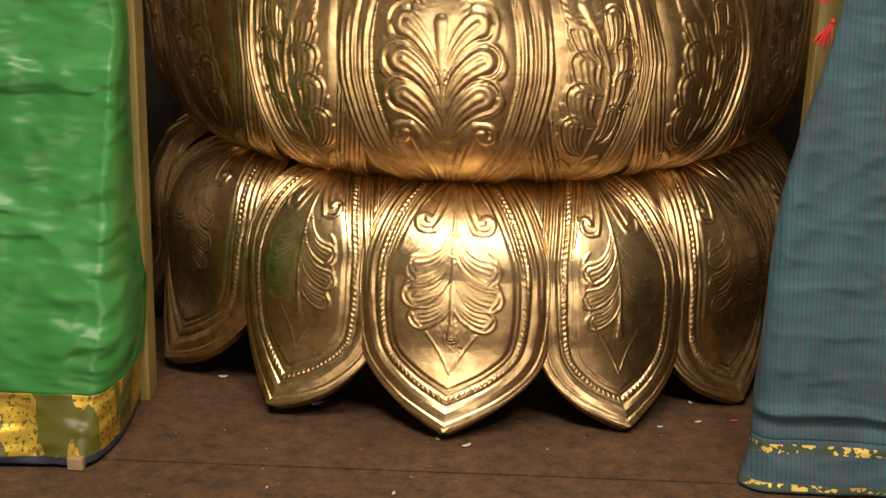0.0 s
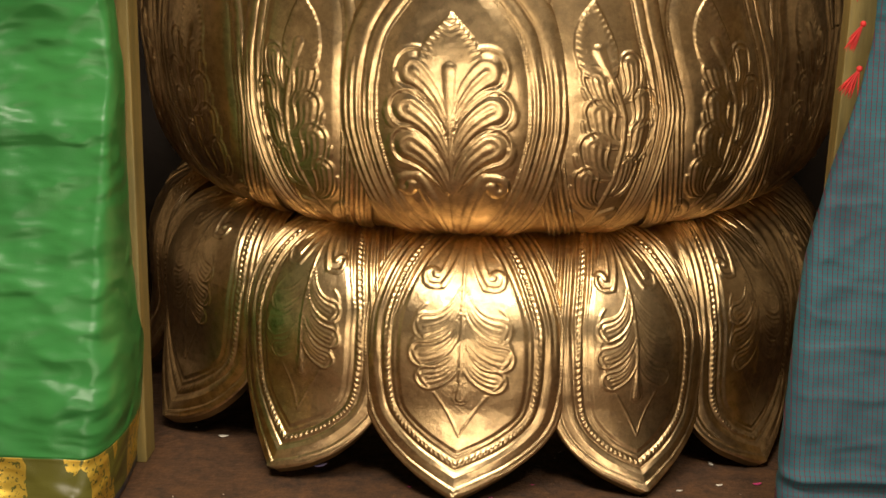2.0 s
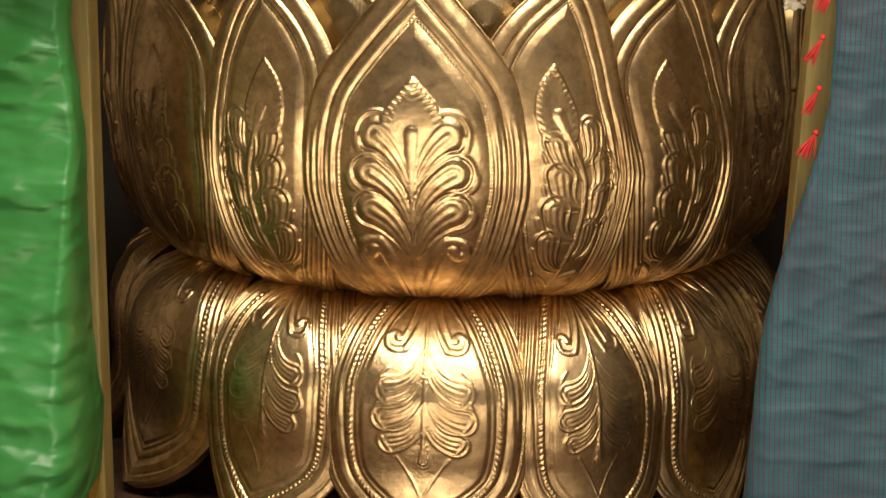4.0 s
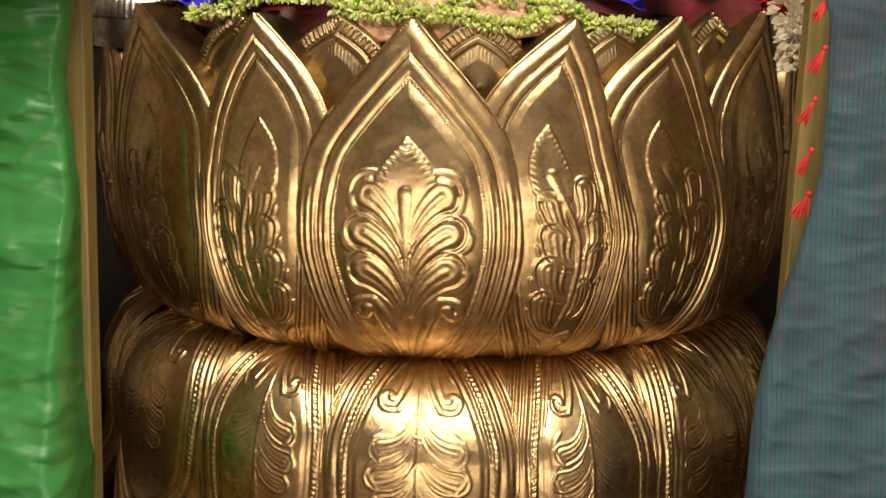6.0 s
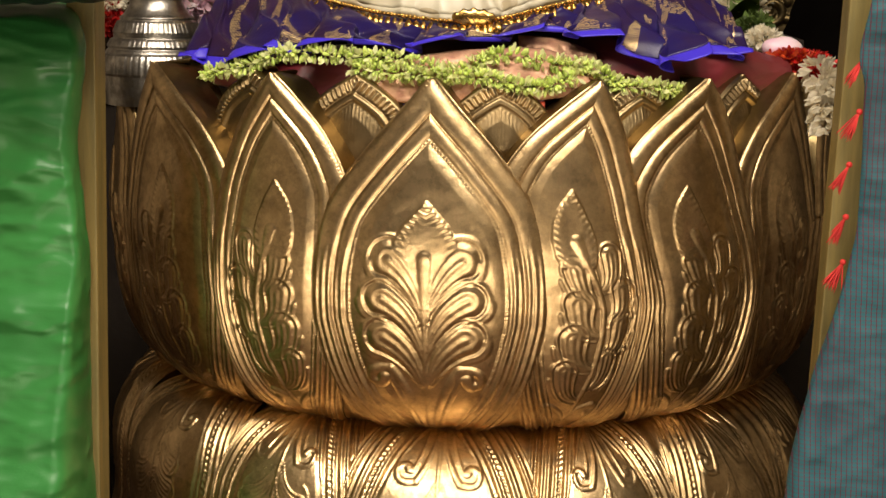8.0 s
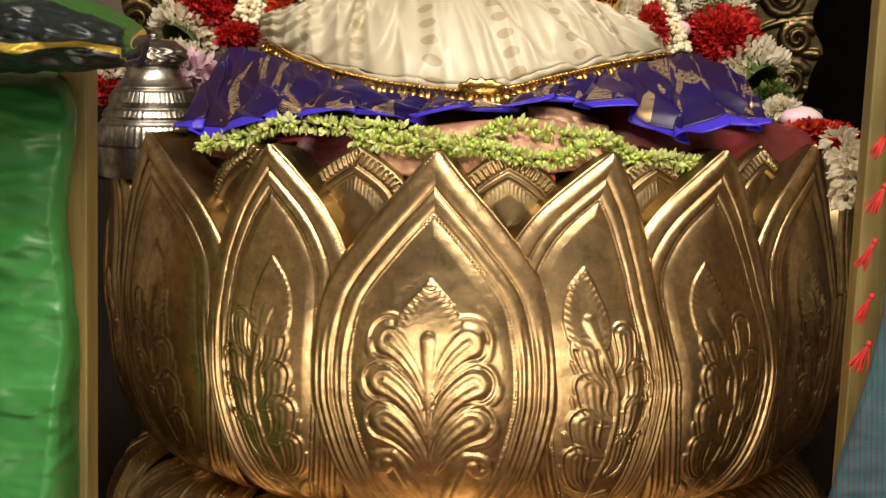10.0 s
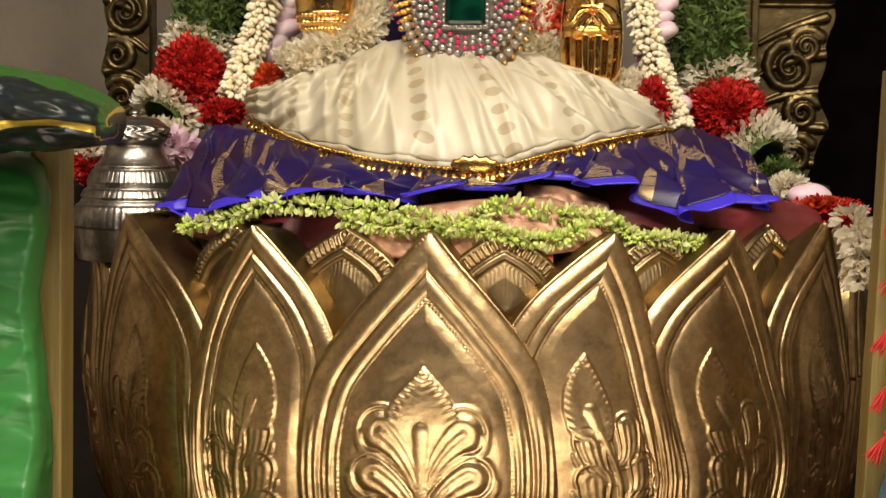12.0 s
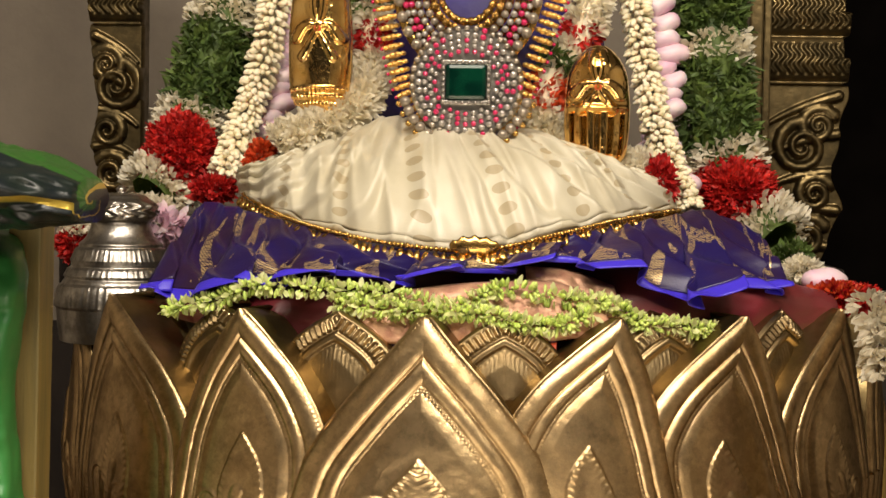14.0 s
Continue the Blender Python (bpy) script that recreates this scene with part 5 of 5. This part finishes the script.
def palm_cover(at, height, half, fingers_up, label):
    """A gilt cover: a rounded plate with a cuff, a stone and upright grooves."""
    nu, nv = 70, 130
    s = np.linspace(-1, 1, nu)[:, None]
    t = np.linspace(0, 1, nv)[None, :]
    w = half * (0.80 + 0.24 * np.sin(t * math.pi * 0.9 + 0.35)) * np.sqrt(np.clip(1 - np.clip((t - 0.72) / 0.29, 0, 1) ** 2, 0, 1)) * (1 - 0.42 * np.clip(1 - t / 0.16, 0, 1) ** 2)
    X = s * w
    Z = (t - 0.5) * height * np.ones_like(s)
    h = 0.036 * np.sqrt(np.clip(1 - s ** 2, 0, 1)) * (1 - 0.7 * np.clip(1 - t / 0.14, 0, 1) ** 2 - 0.7 * np.clip((t - 0.80) / 0.2, 0, 1) ** 2)
    if fingers_up:
        zone = (t > 0.08) & (t < 0.46) & (np.abs(s) < 0.80)
        h = h - 0.022 * zone * (np.cos(s * math.pi / 0.20) > 0.1)
        h = h + 0.004 * np.exp(-((t - 0.5) / 0.02) ** 2)
    else:
        zone = (t > 0.80) & (np.abs(s) < 0.9)
        h = h + 0.005 * zone * np.cos(s * math.pi / 0.2)
        for c in (0.07, 0.12, 0.17):
            h = h + (0.005 + 0.0016 * np.cos(s * math.pi / 0.07)) * np.exp(-((t - c) / 0.014) ** 2)
    mid = 0.66 if fingers_up else 0.56
    for side in (-1, 1):
        h = h + frond(X, Z, [(0, (mid - 0.5) * height), (side * 0.35 * half, (mid - 0.42) * height), (side * 0.72 * half, (mid - 0.56) * height)], 0.003, 0.010, 0.006)
        h = h + frond(X, Z, [(0, (mid - 0.5) * height), (side * 0.3 * half, (mid - 0.62) * height), (side * 0.5 * half, (mid - 0.68) * height)], 0.003, 0.008, 0.006)
        h = h + frond(X, Z, [(0, (mid - 0.48) * height), (side * 0.3 * half, (mid - 0.35) * height), (side * 0.15 * half, (mid - 0.22) * height)], 0.003, 0.007, 0.005)
    verts = np.stack([at[0] + X, at[1] - h, at[2] + Z], -1).reshape(-1, 3)
    ob = thing("gilt_cover", label, "ornament", "gilt covers")
    plate = mesh_object("plate", verts, grid_faces(nu, nv), bright_gold, ob)
    sol = plate.modifiers.new("thickness", "SOLIDIFY")
    sol.thickness, sol.offset = 0.004, -1
    bm = bmesh.new()
    bmesh.ops.create_icosphere(bm, subdivisions=2, radius=0.006, matrix=Matrix.Translation((at[0], at[1] - 0.038, at[2] + (mid - 0.5) * height)))
    part("stone", bm, saffron, ob, "orange set stone")
    return ob


palm_cover((-0.245, -0.230, 1.420), 0.245, 0.050, False, "polished gold covering shaped like a raised palm")
palm_cover((0.198, -0.250, 1.316), 0.195, 0.050, True, "polished gold covering shaped like a lowered palm")

# ---- necklaces ----
ball = bpy.data.meshes.new("bead")
bm = bmesh.new()
bmesh.ops.create_icosphere(bm, subdivisions=2, radius=1)
bm.to_mesh(ball)
bm.free()
ball.polygons.foreach_set("use_smooth", [True] * len(ball.polygons))


def bead(name, at, r, mat, parent, squash=(1, 1, 1)):
    key = "bead_" + mat.name
    me = bpy.data.meshes.get(key)
    if me is None:
        me = ball.copy()
        me.name = key
        me.materials.append(mat)
    ob = new(name, me)
    ob.parent = parent
    ob.location, ob.scale = at, (r * squash[0], r * squash[1], r * squash[2])
    return ob


PEND = np.array((-0.004, -0.335, 1.348))
pendant = thing("jewelled_pendant", "large pendant of rubies and white stones round a square emerald", "jewellery")
bm = bmesh.new()
bmesh.ops.create_cone(bm, cap_ends=True, segments=40, radius1=0.088, radius2=0.082, depth=0.010, matrix=Matrix.Translation(PEND + (0, 0.008, 0)) @ Matrix.Rotation(radians(90), 4, "X"))
part("plate", bm, silver, pendant, smooth=False)
bm = bmesh.new()
box(bm, PEND + (-0.031, -0.014, -0.027), PEND + (0.031, 0.0, 0.027), 0.006)
part("emerald", bm, emerald, pendant, "square dark green emerald", smooth=False)
bm = bmesh.new()
for lo_, hi_ in (((-0.037, -0.009, 0.0275), (0.037, 0.0, 0.0335)), ((-0.037, -0.009, -0.0335), (0.037, 0.0, -0.0275)), ((-0.0375, -0.009, -0.0274), (-0.0315, 0.0, 0.0274)), ((0.0315, -0.009, -0.0274), (0.0375, 0.0, 0.0274))):
    box(bm, PEND + lo_, PEND + hi_, 0.001)
part("setting", bm, silver, pendant, "silver setting", smooth=False)
for k in range(28):
    e = k / 28 * 4
    s_, f_ = int(e), e - int(e)
    x, z = [(-0.0345 + 0.069 * f_, 0.0305), (0.0345, 0.0305 - 0.061 * f_), (0.0345 - 0.069 * f_, -0.0305), (-0.0345, -0.0305 + 0.061 * f_)][s_]
    bead("white_stone", PEND + (x, -0.010, z), 0.0030, white_stone, pendant)
for radius, count, r, mat in ((0.048, 24, 0.0038, ruby), (0.056, 30, 0.0040, white_stone), (0.064, 32, 0.0042, ruby), (0.073, 36, 0.0050, white_stone), (0.083, 38, 0.0046, pearl)):
    for k in range(count):
        a = 2 * math.pi * k / count
        if abs(math.cos(a)) * radius < 0.040 and abs(math.sin(a)) * radius < 0.036:
            continue
        use = mat if rng.random() > 0.22 else (white_stone if mat is ruby else ruby)
        bead("stone" if use is not pearl else "pearl", PEND + (radius * math.sin(a), -0.003 - 0.02 * (0.088 - radius), radius * math.cos(a)), r * rng.uniform(0.85, 1.1), use, pendant, (1, 0.6, 1))
for k in range(17):
    a = math.pi * (0.60 + 0.80 * k / 16)
    bead("pearl", PEND + (0.098 * math.sin(a), -0.002, 0.098 * math.cos(a)), 0.0088, pearl, pendant)
    bead("drop", PEND + (0.108 * math.sin(a), -0.002, 0.108 * math.cos(a)), 0.0050, old_gold, pendant)

for level, (r0, r, count, mat, second) in enumerate(((0.128, 0.0095, 15, pearl, pearl), (0.116, 0.0055, 26, white_stone, ruby), (0.106, 0.0055, 24, ruby, white_stone), (0.094, 0.006, 20, white_stone, white_stone),
                                                     (0.080, 0.0065, 16, pearl, pearl), (0.066, 0.007, 12, old_gold, old_gold), (0.052, 0.006, 10, old_gold, old_gold))):
    neck = thing("necklace", ("string of dark pearls", "collar row of white stones and rubies", "collar row of rubies", "collar row of white stones", "string of dark pearls", "string of gold beads", "string of gold beads")[level] + " lying on the statue's chest", "jewellery", "necklaces")
    centre = np.array((-0.008, -0.262, 1.500))
    for k in range(count):
        a = math.pi * (0.52 + 0.96 * (k + 0.5) / count)
        bead("bead", centre + (r0 * 0.86 * math.sin(a), -0.002 * level, r0 * math.cos(a)), r, mat if k % 3 else second, neck)
    t_ = np.linspace(0.5, 1.5, 40) * math.pi
    bm = bmesh.new()
    for a, a2 in zip(t_[:-1], t_[1:]):
        q = [centre + (rr_ * 0.86 * math.sin(x), dy, rr_ * math.cos(x)) for x, rr_, dy in ((a, r0 - r, 0.004), (a2, r0 - r, 0.004), (a2, r0 + r, 0.004), (a, r0 + r, 0.004))]
        bm.faces.new([bm.verts.new(p) for p in q])
    bmesh.ops.remove_doubles(bm, verts=bm.verts, dist=1e-5)
    bmesh.ops.solidify(bm, geom=bm.faces[:], thickness=0.003)
    part("backing", bm, old_gold, neck)

for pts in ([(-0.151, -0.240, 1.537), (-0.142, -0.245, 1.483), (-0.124, -0.250, 1.402), (-0.103, -0.255, 1.335), (-0.069, -0.300, 1.274)], [(0.143, -0.240, 1.539), (0.131, -0.245, 1.486), (0.108, -0.250, 1.414), (0.081, -0.255, 1.338), (0.054, -0.300, 1.276)]):
    g = thing("gold_bead_chain", "gold chain of ribbed spindle beads with a red edge", "jewellery", "gold chains")
    for k in range(22):
        t = np.array([(k + 0.5) / 22])
        c_ = spline(pts, t)[0]
        d_ = unit(spline(pts, t + 0.01)[0] - spline(pts, t - 0.01)[0])
        s_ = np.cross(d_, (0, 1, 0))
        for q in (-0.012, -0.004, 0.004, 0.012):
            bead("spindle", c_ + s_ * q, 0.0075 - abs(q) * 0.15, gold, g, (1, 0.9, 0.75))
        out = s_ * (0.019 if s_[0] * (c_[0]) > 0 else -0.019)
        bead("stone", c_ + out, 0.003, ruby, g)

# ---- the dark green silk bundle on the board ----
dark_silk = material("dark_green_silk", (0.008, 0.014, 0.010), 0.36, 0, (0.006, 0.009, 0.014), 9, 0.6, 0.0004, 300)
n, l, b = nodes_of(dark_silk)
uvn = n.new("ShaderNodeUVMap")
sep = n.new("ShaderNodeSeparateXYZ")
l.new(uvn.outputs[0], sep.inputs[0])
wob = n.new("ShaderNodeTexNoise")
wob.inputs["Scale"].default_value = 5.0
l.new(uvn.outputs[0], wob.inputs["Vector"])
tv = math_node(n, l, "ADD", sep.outputs[1], math_node(n, l, "MULTIPLY", wob.outputs[0], 0.14))
gl = math_node(n, l, "ADD", band(n, l, tv, 0.16, 0.21), band(n, l, tv, 0.60, 0.64))
over(n, l, b, gl, (0.62, 0.46, 0.08))
over(n, l, b, band(n, l, tv, 0.21, 0.42), (0.022, 0.085, 0.012))
l.new(math_node(n, l, "MULTIPLY", gl, 0.7), b.inputs["Metallic"])
crinkle(dark_silk, 5.0, (1.0, 1.0, 1.8), 0.8, 0.005)
nu, nv = 140, 90
verts, uv = [], []
for i in range(nu):
    u = i / (nu - 1)
    x = -1.15 + 0.70 * u
    size = 0.052 * (1 - max(0, (u - 0.55) / 0.45) ** 4.0 * 0.45)
    sag = -0.022 * max(0, (u - 0.55) / 0.45) ** 1.4 + 0.012 * math.sin(u * 9)
    for j in range(nv):
        a = 2 * math.pi * j / (nv - 1)
        rr = 1 + 0.34 * turb(u * 9, math.cos(a) * 1.5, math.sin(a) * 1.5) + 0.16 * math.sin(a * 5 + u * 14) * turb(u * 5, a, 2.0) + 0.10 * (1 - 3 * abs(turb(u * 14, a * 2.2, 5.0)))
        verts.append((x, -0.79 + math.cos(a) * 0.135 * rr * (size / 0.052), 1.182 + sag + math.sin(a) * size * rr))
        uv.append((u, j / (nv - 1)))
verts += [(-1.15, -0.79, 1.182), (x, -0.79, 1.182 + sag)]
uv += [(0, 0), (1, 0)]
caps = [(len(verts) - 2, j, j + 1) for j in range(nv - 1)] + [(len(verts) - 1, (nu - 1) * nv + j + 1, (nu - 1) * nv + j) for j in range(nv - 1)]
ob = mesh_object("draped_silk", verts, grid_faces(nu, nv) + caps, dark_silk)
uv_set(ob, uv)
tagged(ob, "dark green silk bundle with gold edges lying over the board", "cloth")

# ---- red tassels along the checked cloth ----
tassel_red = material("tassel_red", (0.58, 0.025, 0.02), 0.7, 0, (0.42, 0.015, 0.012), 60, 0.5)
for k, z in enumerate((1.045, 0.965, 0.885, 0.805, 0.735)):
    g = thing("tassel", "small red thread tassel on the cloth's edge", "tassel", "red tassels")
    ex = 0.600 if z > 0.9 else 0.590
    top = np.array((ex + 0.012, -0.69, z + 0.018))
    n_ = 26
    way = np.tile((-0.55, -0.25, -1.0), (n_, 1)) + rng.normal(size=(n_, 3)) * 0.16
    buds("thread", np.tile(top, (n_, 1)), way, 0.044, 0.0013, tassel_red, g, seg=4)
    bead("knot", top, 0.005, tassel_red, g)

# ---- scraps on the floor ----
scrap_white = material("dry_petal", (0.72, 0.66, 0.55), 0.6)
scrap_lilac = material("lilac_scrap", (0.42, 0.34, 0.62), 0.6)
scrap_pink = material("pink_scrap", (0.55, 0.05, 0.20), 0.6)
scrap_green = material("green_scrap", (0.22, 0.35, 0.06), 0.6)


def scrap(x, y, size, mat, label, squash=0.45, turn=0.0):
    bm = bmesh.new()
    bmesh.ops.create_uvsphere(bm, u_segments=12, v_segments=6, radius=1)
    for v in bm.verts:
        k = v.co.x
        v.co = Vector((v.co.x * size, v.co.y * size * squash * (1 - 0.3 * k), v.co.z * size * 0.13 + size * 0.16 * k * k))
    bm.transform(Matrix.Translation((x, y, size * 0.10 + 0.001)) @ Matrix.Rotation(turn, 4, "Z"))
    return tagged(part("scrap", bm, mat), label, "scrap", "floor scraps")


for x, y, size, mat, label, turn in ((-0.472, -0.497, 0.01, scrap_white, "pale dry petal on the floor", 0.1), (-0.273, -0.608, 0.014, scrap_lilac, "lilac petal scrap on the floor", 0.4), (0.017, -0.763, 0.01, scrap_white, "pale dry petal on the floor", 0.7), (-0.094, -0.954, 0.007, scrap_white, "pale dry petal on the floor", 1.5), (-0.036, -0.740, 0.008, scrap_green, "green leaf scrap on the floor", 2.0), (-0.105, -0.679, 0.004, scrap_pink, "pink petal scrap on the floor", 0), (0.038, -0.710, 0.004, scrap_pink, "pink petal scrap on the floor", 0), (-0.166, -0.795, 0.005, scrap_pink, "brownish red scrap on the floor", 1), (0.371, -0.470, 0.008, scrap_pink, "pink petal scrap on the floor", 0.5), (0.427, -0.542, 0.007, scrap_white, "pale dry petal on the floor", 2.0), (0.434, -0.627, 0.007, scrap_white, "pale dry petal on the floor", 0.3), (0.363, -0.655, 0.006, scrap_white, "pale dry petal on the floor", 0.1), (0.501, -0.617, 0.009, scrap_pink, "pink petal scrap on the floor", 0.3), (0.108, -0.653, 0.004, scrap_pink, "pink petal scrap on the floor", 0), (0.363, -0.691, 0.004, scrap_pink, "pink petal scrap on the floor", 0)):
    scrap(x, y, size, mat, label, turn=turn)
grit = rng.uniform(size=(110, 2)) * (2.2, 1.0) + (-1.1, -1.35)
leaves("grit", np.column_stack([grit, np.full(110, 0.001)]), np.column_stack([rng.normal(size=(110, 2)), np.full(110, 0.12)]), 0.005, 0.0010, scrap_white)
tagged(bpy.data.objects["grit"], "tiny dry petal and grain crumbs on the floor", "crumbs", kind="stuff")
